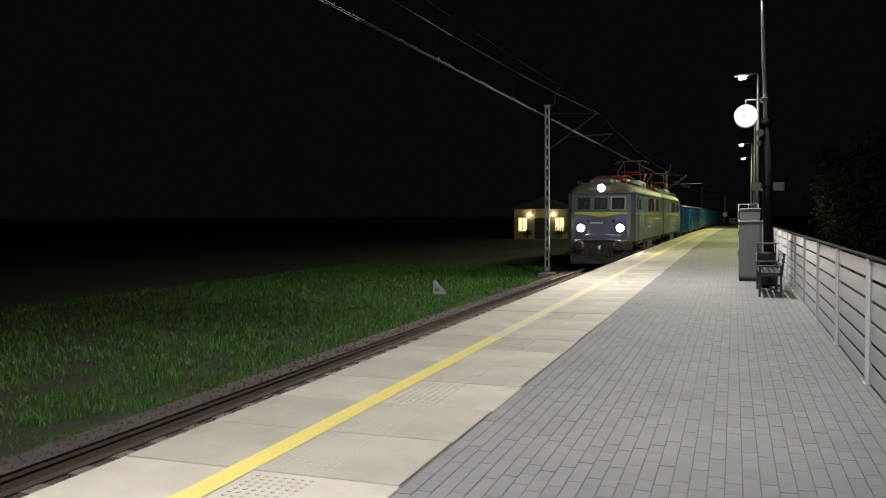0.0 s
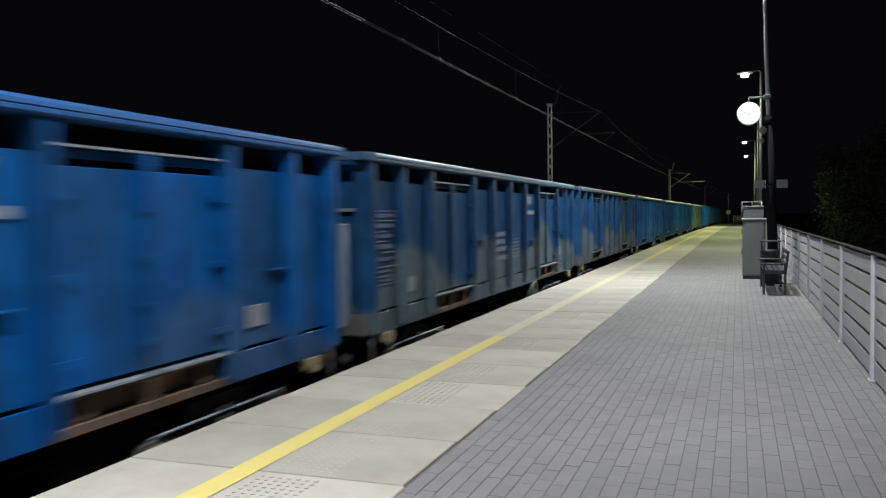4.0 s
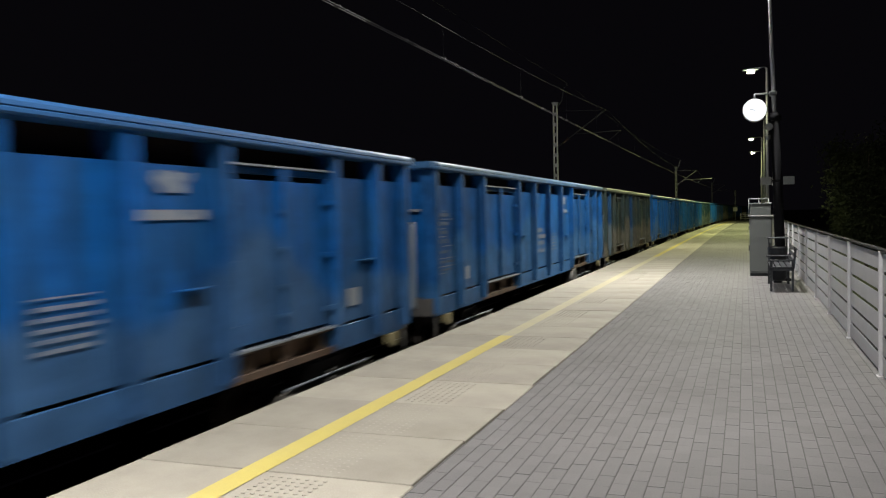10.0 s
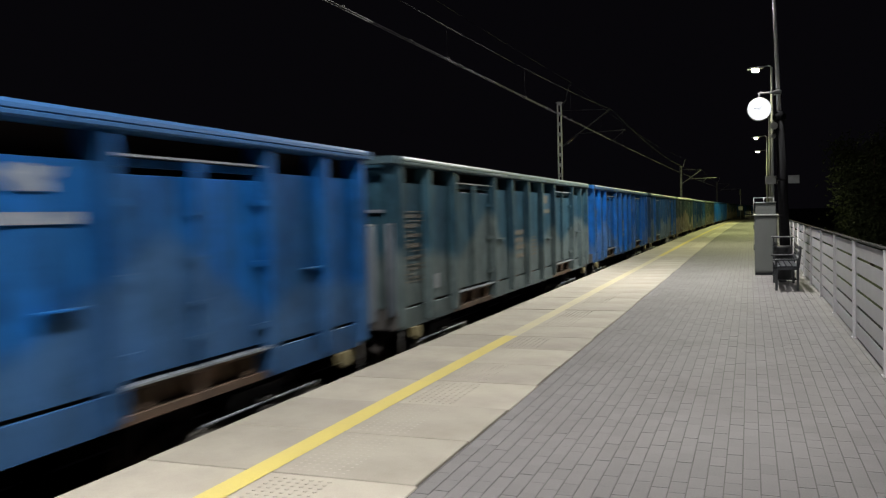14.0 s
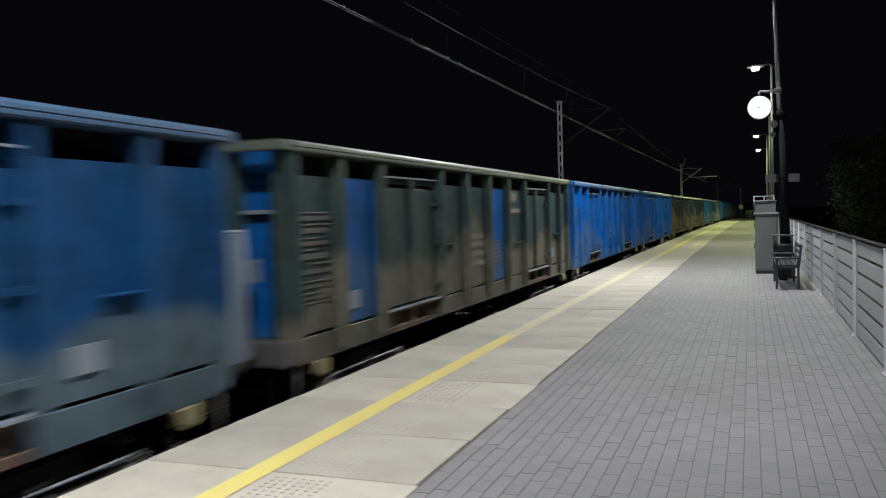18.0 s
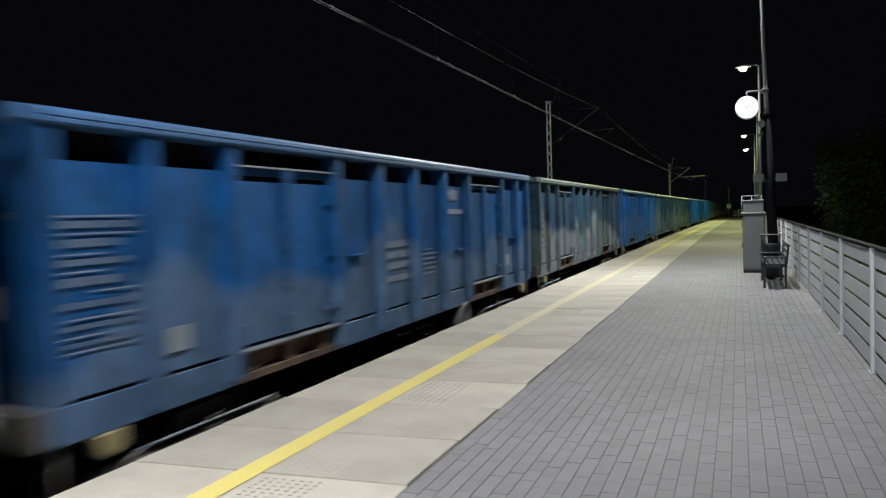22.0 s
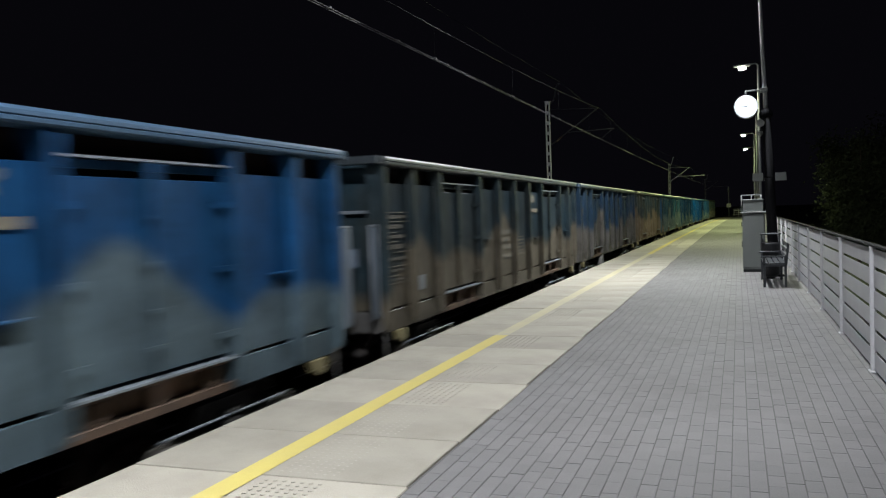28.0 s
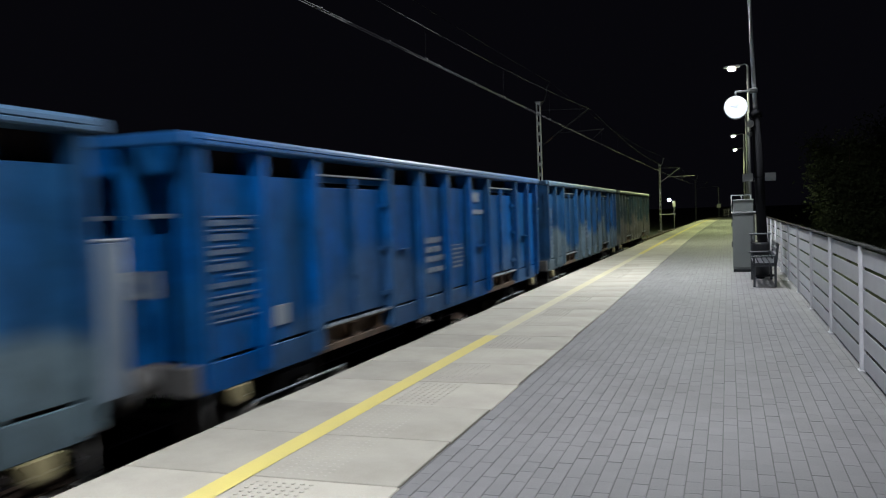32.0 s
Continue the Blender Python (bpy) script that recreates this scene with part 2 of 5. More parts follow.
LED_WARM = glow("led_glow_warm", (1.0, 0.93, 0.66), 60.0)
HEADLIGHT = glow("headlight_glow", (1.0, 0.86, 0.74), 800.0)
WINDOW_GLOW = glow("lit_window", (1.0, 0.78, 0.36), 1.3)
BULB = glow("wall_lamp_glow", (1.0, 0.82, 0.5), 30.0)
GLASS = glass("dark_glass")
BLACK = material("louvre_black", (0.005, 0.005, 0.006), 0.95, 0, 0.2, 30, 0, spec=0.03)
PLASTER = material("house_plaster", (0.55, 0.47, 0.30), 0.85, 0, 0.1, 20, 0.1)
ROOFING = material("roof_sheet", (0.06, 0.055, 0.05), 0.7, 0, 0.2, 10, 0.1)

# locomotive
LOCO_GREY = material("loco_grey_paint", (0.078, 0.089, 0.092), 0.42, 0.0, 0.22, 14, 0.06, (0.055, 0.078, 0.115), 0.9, 0.9, spec=0.7)
LOCO_FADED = material("loco_faded_paint", (0.078, 0.10, 0.122), 0.42, 0.0, 0.22, 14, 0.05, (0.05, 0.085, 0.16), 0.9, 0.8, spec=0.7)
LOCO_BLUE = material("loco_blue_paint", (0.016, 0.066, 0.205), 0.45, 0.0, 0.2, 50, 0.05, (0.04, 0.078, 0.14), 0.85, 0.9, spec=0.4)
LOCO_NAVY = material("loco_front_blue", (0.045, 0.06, 0.13), 0.5, 0.0, 0.15, 50, 0.05, (0.06, 0.065, 0.10), 0.8, 1.2)
LOCO_YELLOW = material("loco_yellow_stripe", (0.40, 0.42, 0.02), 0.5, 0, 0.1, 50, 0.03, (0.30, 0.31, 0.05), 0.5, 2)
LOCO_ROOF = material("loco_roof", (0.095, 0.092, 0.085), 0.6, 0.05, 0.25, 16, 0.06, (0.20, 0.175, 0.13), 0.9, 0.9, spec=0.35)
LOCO_RED = material("pantograph_red", (0.33, 0.03, 0.026), 0.5, 0.1, 0.15, 40, 0.03)
HOOD = material("roof_hood_light", (0.36, 0.37, 0.36), 0.5, 0.1, 0.12, 30, 0.05, (0.4, 0.4, 0.38), 0.6, 2)
TAN = material("loco_dust_patch", (0.25, 0.20, 0.14), 0.8, 0, 0.3, 12, 0.1, (0.11, 0.105, 0.095), 1.0, 4.0)
PANEL_BROWN = material("loco_worn_panel", (0.12, 0.105, 0.09), 0.7, 0, 0.2, 30, 0.1)
NOSE_DIRT = material("nose_dirt", (0.055, 0.048, 0.045), 0.75, 0.1, 0.35, 18, 0.2, (0.10, 0.085, 0.078), 0.7, 4.0, spec=0.2)
UNDER = material("underframe_black", (0.030, 0.028, 0.026), 0.75, 0.1, 0.35, 25, 0.2, (0.045, 0.036, 0.03), 0.7, 2.0)
WHEEL = material("wheel_steel", (0.13, 0.115, 0.105), 0.55, 0.6, 0.25, 25, 0.15)
CHROME = material("window_frame_metal", (0.55, 0.55, 0.55), 0.3, 0.7, 0.06, 30, 0)

# wagons
HOOK_YELLOW = material("hook_yellow", (0.34, 0.29, 0.14), 0.7, 0, 0.2, 30, 0.1, (0.25, 0.2, 0.1), 0.6, 6)
LETTER_WHITE = material("letter_white", (0.24, 0.27, 0.32), 0.7, 0, 0.25, 40, 0, (0.04, 0.10, 0.22), 1.0, 9)
LETTER_TAN = material("letter_tan", (0.21, 0.18, 0.125), 0.8, 0, 0.25, 40, 0, (0.08, 0.09, 0.09), 1.0, 9)
LETTER_FAINT = material("letter_faint", (0.105, 0.145, 0.20), 0.8, 0, 0.25, 40, 0, (0.03, 0.08, 0.17), 1.0, 8)
LETTER_FAINT_TAN = material("letter_faint_tan", (0.13, 0.112, 0.08), 0.8, 0, 0.25, 40, 0, (0.06, 0.065, 0.06), 1.0, 8)
LADDER_GREY = material("ladder_grey", (0.26, 0.29, 0.33), 0.5, 0.1, 0.15, 40, 0.05)
PANEL_GREY = material("end_panel_grey", (0.125, 0.16, 0.21), 0.6, 0.0, 0.12, 40, 0.05, (0.08, 0.12, 0.18), 0.8, 3)
FRAME = material("wagon_frame_dirty", (0.11, 0.105, 0.10), 0.8, 0.1, 0.3, 20, 0.2, (0.14, 0.118, 0.097), 0.7, 1.4)
AXLE = material("axle_box_dusty", (0.22, 0.205, 0.18), 0.8, 0.1, 0.25, 25, 0.2, (0.13, 0.115, 0.10), 0.8, 4.0)
WEB = material("web_dirt", (0.10, 0.074, 0.058), 0.85, 0.0, 0.3, 20, 0.2, (0.21, 0.135, 0.09), 0.9, 3.0, spec=0.1)
DARK_RECESS = material("sooty_recess", (0.028, 0.02, 0.018), 0.9, 0.0, 0.3, 15, 0.2, spec=0.05)
DRUM = material("drum_dusty", (0.19, 0.185, 0.175), 0.7, 0.1, 0.2, 25, 0.15, (0.18, 0.165, 0.15), 0.8, 3.0)
INSIDE = material("wagon_inside", (0.09, 0.075, 0.06), 0.9, 0.1, 0.3, 15, 0.2)
PAINT = {
    "bright": wagon_paint("paint_bright_blue", (0.004, 0.106, 0.43), (0.014, 0.09, 0.27), (0.07, 0.14, 0.27), 1.55, 0.7),
    "deep": wagon_paint("paint_deep_blue", (0.004, 0.08, 0.31), (0.012, 0.072, 0.185), (0.045, 0.10, 0.20), 1.5, 0.7),
    "blue": wagon_paint("paint_blue", (0.005, 0.094, 0.355), (0.016, 0.08, 0.205), (0.05, 0.118, 0.235), 1.75, 0.75),
    "faded": wagon_paint("paint_faded_blue", (0.006, 0.09, 0.31), (0.020, 0.092, 0.24), (0.045, 0.14, 0.30), 1.85, 0.8),
    "slate": wagon_paint("paint_slate_blue", (0.016, 0.056, 0.125), (0.010, 0.060, 0.175), (0.118, 0.152, 0.155), 1.75, 0.75),
    "mixed": wagon_paint("paint_mixed_blue", (0.008, 0.08, 0.25), (0.035, 0.078, 0.13), (0.14, 0.155, 0.15), 1.75, 0.75),
    "teal": wagon_paint("paint_grey_teal", (0.040, 0.096, 0.128), (0.022, 0.072, 0.12), (0.145, 0.18, 0.175), 1.9, 0.8),
    "tan": wagon_paint("paint_tan_dusted", (0.055, 0.075, 0.065), (0.025, 0.062, 0.075), (0.215, 0.19, 0.135), 2.05, 0.85),
    "dark": wagon_paint("paint_sooty_dark", (0.036, 0.043, 0.043), (0.018, 0.04, 0.058), (0.155, 0.13, 0.092), 1.85, 0.75),
    "pale": wagon_paint("paint_pale_dusted_blue", (0.010, 0.085, 0.27), (0.03, 0.09, 0.20), (0.10, 0.16, 0.25), 1.85, 0.8),
    "green": wagon_paint("paint_grey_green", (0.082, 0.135, 0.132), (0.055, 0.10, 0.115), (0.17, 0.215, 0.195), 1.9, 0.6),
    "brown": wagon_paint("paint_brown_grey", (0.055, 0.056, 0.042), (0.022, 0.05, 0.072), (0.19, 0.145, 0.095), 2.0, 0.85),
    "olive": wagon_paint("paint_olive_grey", (0.05, 0.062, 0.05), (0.022, 0.058, 0.068), (0.15, 0.14, 0.105), 1.85, 0.8),
    "dusk": wagon_paint("paint_dark_slate", (0.022, 0.038, 0.058), (0.014, 0.042, 0.09), (0.122, 0.108, 0.088), 1.9, 0.8),
    "dusty": wagon_paint("paint_grey_dusty", (0.042, 0.074, 0.105), (0.020, 0.055, 0.11), (0.20, 0.225, 0.235), 2.0, 0.85),
    "chalky": wagon_paint("paint_chalky_blue", (0.008, 0.115, 0.42), (0.03, 0.12, 0.32), (0.068, 0.155, 0.335), 2.1, 0.8),
    "drift": wagon_paint("paint_grey_tan_drift", (0.040, 0.062, 0.076), (0.020, 0.052, 0.092), (0.20, 0.172, 0.125), 1.9, 0.85),
    "misty": wagon_paint("paint_misty_blue", (0.036, 0.112, 0.185), (0.026, 0.092, 0.18), (0.16, 0.215, 0.255), 2.2, 0.8),
}


# paler copies of the paints: the rim's lamp highlight is put into its colour
RIM = {}
for key, (r, g, b) in {"bright": (0.02, 0.135, 0.42), "deep": (0.02, 0.11, 0.33), "blue": (0.03, 0.13, 0.35), "faded": (0.05, 0.15, 0.33), "slate": (0.06, 0.12, 0.21), "mixed": (0.08, 0.14, 0.25), "teal": (0.09, 0.15, 0.18),
                       "tan": (0.13, 0.145, 0.12), "dark": (0.05, 0.06, 0.07), "dusk": (0.06, 0.09, 0.13), "pale": (0.06, 0.15, 0.32), "green": (0.15, 0.20, 0.19), "brown": (0.12, 0.12, 0.10), "olive": (0.12, 0.14, 0.11), "dusty": (0.12, 0.15, 0.17), "drift": (0.10, 0.125, 0.14), "chalky": (0.03, 0.15, 0.43), "misty": (0.07, 0.15, 0.22)}.items():
    RIM[key] = material("rim_" + key, (r, g, b), 0.45, 0.0, 0.15, 45, 0.06, (0.8 * r + 0.02, 0.8 * g + 0.025, 0.8 * b + 0.025), 0.8, 1.4, spec=0.25)


# ---------------------------------------------------------------- mesh helpers
def part(name, bm, mat, parent=None, label=""):
    """Links a bmesh as one mesh object under a thing or a part."""
    me = bpy.data.meshes.new(name)
    bm.to_mesh(me)
    bm.free()
    me.materials.append(mat)
    ob = new(name, me)
    if parent is not None:
        ob.parent = parent
    return tagged(ob, label)


def again(ob, m, parent=None):
    """Another object on the mesh of a part."""
    o = new(ob.name.split(".")[0], ob.data)
    o.parent = parent or ob.parent
    o.matrix_basis = m
    if "label" in ob:
        o["label"] = ob["label"]
    return o


def box(x0, x1, y0, y1, z0, z1, bevel=0.0, bm=None, m=None):
    bm = bm or bmesh.new()
    vs = [bm.verts.new((x, y, z)) for x in (x0, x1) for y in (y0, y1) for z in (z0, z1)]
    fs = [bm.faces.new([vs[i] for i in f]) for f in ((0, 1, 3, 2), (4, 6, 7, 5), (0, 4, 5, 1), (2, 3, 7, 6), (0, 2, 6, 4), (1, 5, 7, 3))]
    if m is not None:
        for v in vs:
            v.co = m @ v.co
    if bevel:
        es = list({e for f in fs for e in f.edges})
        bmesh.ops.bevel(bm, geom=es, offset=bevel, segments=1, affect="EDGES")
    return bm


def tube(p0, p1, r0, r1=None, n=10, bm=None, caps=True):
    bm = bm or bmesh.new()
    p0, p1 = Vector(p0), Vector(p1)
    r1 = r0 if r1 is None else r1
    ax = (p1 - p0).normalized()
    u = ax.orthogonal().normalized()
    w = ax.cross(u)
    rings = []
    for p, r in ((p0, r0), (p1, r1)):
        rings.append([bm.verts.new(p + (u * math.cos(2 * math.pi * i / n) + w * math.sin(2 * math.pi * i / n)) * r) for i in range(n)])
    for i in range(n):
        f = bm.faces.new((rings[0][i], rings[0][(i + 1) % n], rings[1][(i + 1) % n], rings[1][i]))
        f.smooth = True
    if caps:
        bm.faces.new(rings[0][::-1])
        bm.faces.new(rings[1])
    return bm


def pipe(points, r, n=8, bm=None):
    bm = bm or bmesh.new()
    for a, b in zip(points, points[1:]):
        tube(a, b, r, r, n, bm)
    return bm


def revolve(profile, n=20, axis="x", bm=None, at=(0, 0, 0)):
    """Turns a profile of (along, radius) about an axis."""
    bm = bm or bmesh.new()
    rings = []
    for a, r in profile:
        ring = []
        for i in range(n):
            c, s = r * math.cos(2 * math.pi * i / n), r * math.sin(2 * math.pi * i / n)
            co = {"x": (a, c, s), "y": (c, a, s), "z": (c, s, a)}[axis]
            ring.append(bm.verts.new(Vector(co) + Vector(at)))
        rings.append(ring)
    for p, q in zip(rings, rings[1:]):
        for i in range(n):
            f = bm.faces.new((p[i], p[(i + 1) % n], q[(i + 1) % n], q[i]))
            f.smooth = True
    bm.faces.new(rings[0][::-1])
    bm.faces.new(rings[-1])
    bmesh.ops.recalc_face_normals(bm, faces=bm.faces)
    return bm


def extrude(outline, y0, y1, bm=None, axes="xz"):
    """A prism: an outline (x, z) drawn along y, or (x, y) drawn along z."""
    bm = bm or bmesh.new()
    put = (lambda p, t: (p[0], t, p[1])) if axes == "xz" else ((lambda p, t: (p[0], p[1], t)) if axes == "xy" else (lambda p, t: (t, p[0], p[1])))
    a = [bm.verts.new(put(p, y0)) for p in outline]
    b = [bm.verts.new(put(p, y1)) for p in outline]
    k = len(outline)
    for i in range(k):
        bm.faces.new((a[i], a[(i + 1) % k], b[(i + 1) % k], b[i]))
    bm.faces.new(a[::-1])
    bm.faces.new(b)
    bmesh.ops.recalc_face_normals(bm, faces=bm.faces)
    return bm


def joined(name, verts, faces, mat, parent=None, label=""):
    me = bpy.data.meshes.new(name)
    me.from_pydata(verts, [], faces)
    me.update()
    me.materials.append(mat)
    ob = new(name, me)
    if parent is not None:
        ob.parent = parent
    return tagged(ob, label)


def strip(xs_zs, ys, mat, name, parent=None, label=""):
    """A sheet whose cross-section (x, z) runs along the line's bend."""
    verts = [(x + bend(y), y, z) for y in ys for x, z in xs_zs]
    k = len(xs_zs)
    faces = [(j * k + i, j * k + i + 1, (j + 1) * k + i + 1, (j + 1) * k + i) for j in range(len(ys) - 1) for i in range(k - 1)]
    return joined(name, verts, faces, mat, parent, label)


# ---------------------------------------------------------------- ground, track
far = [-2000, -800, -300, -120] + list(range(-60, 40, 10)) + list(range(40, 240, 12)) + [260, 340, 500, 800, 1400, 2500]
ground = strip([(-2500, -1.6), (-600, -1.5), (-120, -1.35), (-40, -1.3), (-16, -1.25), (-9, -1.22), (-7.6, -1.18), (-4.0, -1.18), (1.0, -1.18), (2.0, -1.2), (4.5, -2.4), (12, -2.7), (40, -2.8), (200, -2.8), (2500, -2.8)],
               far, SOIL, "ground")
tagged(ground, "dark flat grassy ground on both sides of the line", "ground", kind="structure")
ys_track = [-80 + 8 * i for i in range(60)] + [420, 520, 640, 800]
bed = strip([(TRACK - 2.35, -1.19), (TRACK - 1.75, -0.95), (TRACK + 1.55, -0.95), (EDGE - 0.02, -0.98)], ys_track, BALLAST, "ballast_bed")
tagged(bed, "brown crushed stone bed of the track", "ballast", kind="structure")
rng = np.random.default_rng(4)
verts, faces = [], []
for i in range(16000):
    x, y = rng.uniform(TRACK - 2.4, EDGE - 0.1), rng.uniform(-3, 48) ** 1.0
    z = -0.955 if x > TRACK - 1.75 else -0.955 - 0.24 * (TRACK - 1.75 - x) / 0.6
    s = rng.uniform(0.018, 0.04)
    k = len(verts)
    for dx, dy, dz in ((1, 0, -0.4), (-0.4, 0.9, -0.4), (-0.5, -0.8, -0.4), (0.1, 0.1, 0.9)):
        verts.append((x + bend(y) + s * (dx + rng.uniform(-0.3, 0.3)), y + s * (dy + rng.uniform(-0.3, 0.3)), z + s * (dz + rng.uniform(0, 0.4))))
    faces += [(k, k + 1, k + 3), (k + 1, k + 2, k + 3), (k + 2, k, k + 3)]
stones = joined("ballast_stones", verts, faces, BALLAST)
tagged(stones, "loose brown ballast stones between the rails", "ballast", kind="stuff")
rail_outline = [(-0.036, 0), (0.036, 0), (0.036, -0.035), (0.012, -0.05), (0.012, -0.14), (0.07, -0.16), (0.07, -0.172), (-0.07, -0.172), (-0.07, -0.16), (-0.012, -0.14), (-0.012, -0.05), (-0.036, -0.035)]
for side in (-0.753, 0.753):
    rail = strip([(TRACK + side + x, RAIL + z) for x, z in rail_outline + rail_outline[:1]], ys_track, RUST, "rail")
    tagged(rail, "rusty steel rail with a polished running surface", "rail", "rails of the track", "structure")
    top = strip([(TRACK + side - 0.033, RAIL + 0.002), (TRACK + side + 0.033, RAIL + 0.002)], ys_track, STEEL, "running_surface", rail, "polished steel running surface")
sleeper = part("sleeper", extrude([(-1.25, -1.0), (1.25, -1.0), (1.25, -0.955), (0.75, -0.935), (0.2, -0.95), (-0.2, -0.95), (-0.75, -0.935), (-1.25, -0.955)], -0.13, 0.13), SLEEPER)
tagged(sleeper, "grey concrete sleeper half buried in ballast", "sleeper", "sleepers of the track")
sleeper.matrix_basis = pose(TRACK, -12, 0)
for i in range(1, 150):
    y = -12 + 0.6 * i
    copy_thing(sleeper, pose(TRACK + bend(y), y, 0, 0, 0, heading(y)))

# grass beside the track
verts, faces = [], []
for i in range(70000):
    u = rng.random()
    y = 0.5 + 44 * u ** 1.3
    x = TRACK - 2.15 - 14 * rng.random() ** 1.6
    clump = noise.noise((x * 0.9, y * 0.9, 0))
    if clump < -0.25 and rng.random() < 0.7:
        continue
    if x > TRACK - 2.6 and rng.random() < 0.25:
        continue
    h = rng.uniform(0.05, 0.14) * (1.0 + 0.8 * clump)
    a = rng.uniform(0, 6.28)
    w = 0.008 + 0.0006 * y
    lx, ly = rng.uniform(-0.06, 0.06), rng.uniform(-0.06, 0.06)
    k = len(verts)
    gz = -1.22 - 0.005 * max(0, -9 - x)
    verts += [(x - w * math.cos(a), y - w * math.sin(a), gz), (x + w * math.cos(a), y + w * math.sin(a), gz), (x + lx, y + ly, gz + h + 0.02)]
    faces.append((k, k + 1, k + 2))
grass = joined("grass", verts, faces, GRASS)
tagged(grass, "short green grass beside the track", "grass", kind="stuff")

# ---------------------------------------------------------------- platform
ys_plat = [-14, -7, 0, 7, 14, 21, 28, 35] + [35 + 7 * i for i in range(1, 14)]
ys_plat[-1] = END
platform = strip([(EDGE + 0.06, -1.2), (EDGE + 0.06, -0.09), (EDGE + 0.03, -0.075), (EDGE + 0.03, -0.02), (SEAM, -0.02), (SEAM + 0.004, -0.0045), (BACK + 0.55, -0.0045), (BACK + 0.55, -1.2)], ys_plat, JOINT, "platform")
tagged(platform, "long station platform of concrete slabs and grey pavers", "platform", kind="structure")
edge_wall = strip([(EDGE + 0.05, -1.2), (EDGE + 0.05, -0.085)], ys_plat, WALL, "edge_wall", platform, "stained concrete platform wall")
slabs = []
for i in range(139):
    y = -13.48 + i
    m = pose(bend(y), y, random.uniform(-0.002, 0.002), 0, random.uniform(-0.05, 0.05), heading(y))
    if i < 5:
        # cut edges against the pavers are uneven
        slabs.append(part("slab", box(EDGE + 0.004, SEAM - (0.004, 0.018, 0.0, 0.026, 0.010)[i], 0.004, 0.996, -0.085, 0.0, 0.006), CONCRETE, platform, "pale concrete platform slab"))
        slabs[-1].matrix_basis = m
    else:
        again(slabs[(i * 3 + i // 4) % 5], m)
line = strip([(-3.045, 0.0045), (-2.865, 0.0045)], [-13, -6, 0, 5, 10.5], YELLOW, "safety_line", platform, "yellow painted safety line")
strip([(-3.045, 0.0045), (-2.865, 0.0045)], [10.5, 14, 19, 24, 30], YELLOW_WORN, "worn_line", platform, "worn pale stretch of the safety line")
strip([(-3.045, 0.0045), (-2.865, 0.0045)], [30] + [y for y in ys_plat if 30 < y < END] + [END - 0.3], YELLOW, "safety_line", platform, "yellow painted safety line")
stud_bm = bmesh.new()
for i in range(7):
    for j in range(14):
        revolve([(0.0, 0.016), (0.0025, 0.011), (0.003, 0.004)], 6, "z", stud_bm, (-2.78 + 0.062 * i, 0.09 + 0.063 * j, 0.0005))
studs = part("tactile_studs", stud_bm, STUD, platform, "raised tactile studs in the slab")
first = True
for i in range(0, 60):
    y = -2.48 + i
    low = -0.0016 if i % 2 else -0.0004
    if first:
        studs.matrix_basis = pose(0, y, low)
        first = False
    else:
        again(studs, pose(bend(y), y, low, 0, 0, heading(y)))
# a single brick and the joined rest
cols = [SEAM + 0.012 + 0.1 * i for i in range(31)]


def brick_mesh(x, y, w, l, z):
    e = 0.002
    lo, hi = -0.019, z
    v = [(x + a * w, y + b * l, lo) for a, b in ((0, 0), (1, 0), (1, 1), (0, 1))]
    v += [(x + (e if a == 0 else w - e), y + (0.0008 if b == 0 else l - 0.0008), hi) for a, b in ((0, 0), (1, 0), (1, 1), (0, 1))]
    return v, [(4, 5, 6, 7), (0, 1, 5, 4), (1, 2, 6, 5), (2, 3, 7, 6), (3, 0, 4, 7)]


brick_v, brick_f = brick_mesh(0, 0, 0.0964, 0.1990, 0.0)
brick = joined("paver", brick_v, brick_f, PAVER, platform)
placed = 0
verts, faces = [], []
shift = [0.2 * ((i * 0.5 + 0.13 * math.sin(i * 5.1)) % 1.0) for i in range(31)]
for i, x in enumerate(cols):
    for j in range(-25, 640):
        y = j * 0.2 + shift[i]
        if y > END - 0.3:
            continue
        z = random.uniform(-0.0018, 0.0006)
        near = 3.4 < y < 5.35
        if near and placed < 300:
            if placed == 0:
                brick.matrix_basis = pose(x, y, z)
            else:
                again(brick, pose(x, y, z))
            placed += 1
            continue
        v, f = brick_mesh(x + bend(y), y, 0.0964, 0.1990, z)
        k = len(verts)
        verts += v
        faces += [tuple(k + q for q in g) for g in f]
rest = joined("pavers", verts, faces, PAVER, platform, "grey concrete pavers")
tagged(rest, kind="stuff")
kerb = strip([(BACK + 0.02, 0.0), (BACK + 0.02, 0.05), (BACK + 0.10, 0.05), (BACK + 0.10, -0.05)], ys_plat, CONCRETE, "kerb", platform, "low concrete kerb under the fence")

# ---------------------------------------------------------------- fence
fence_y = [8.67 + 2.5 * k for k in range(-5, 47)]
fence = new("fence")
tagged(fence, "pale galvanised slatted steel fence along the platform back", "fence", kind="structure")
post_bm = box(-0.035, 0.02, -0.022, 0.022, 0.0, 1.185, 0.004)
box(-0.045, 0.045, -0.06, 0.06, 0.0, 0.012, 0, post_bm)
post = part("post", post_bm, FENCE_POST, fence)
slat_bm = box(-0.003, 0.004, 0.024, 2.476, 0.0, 0.163, 0.002)
slat = part("slat", slat_bm, FENCE, fence)
cap_bm = box(-0.028, 0.035, 0.0, 2.5, 1.186, 1.205, 0.003)
cap_rail = part("top_rail", cap_bm, CAP, fence, "dark thin top rail")
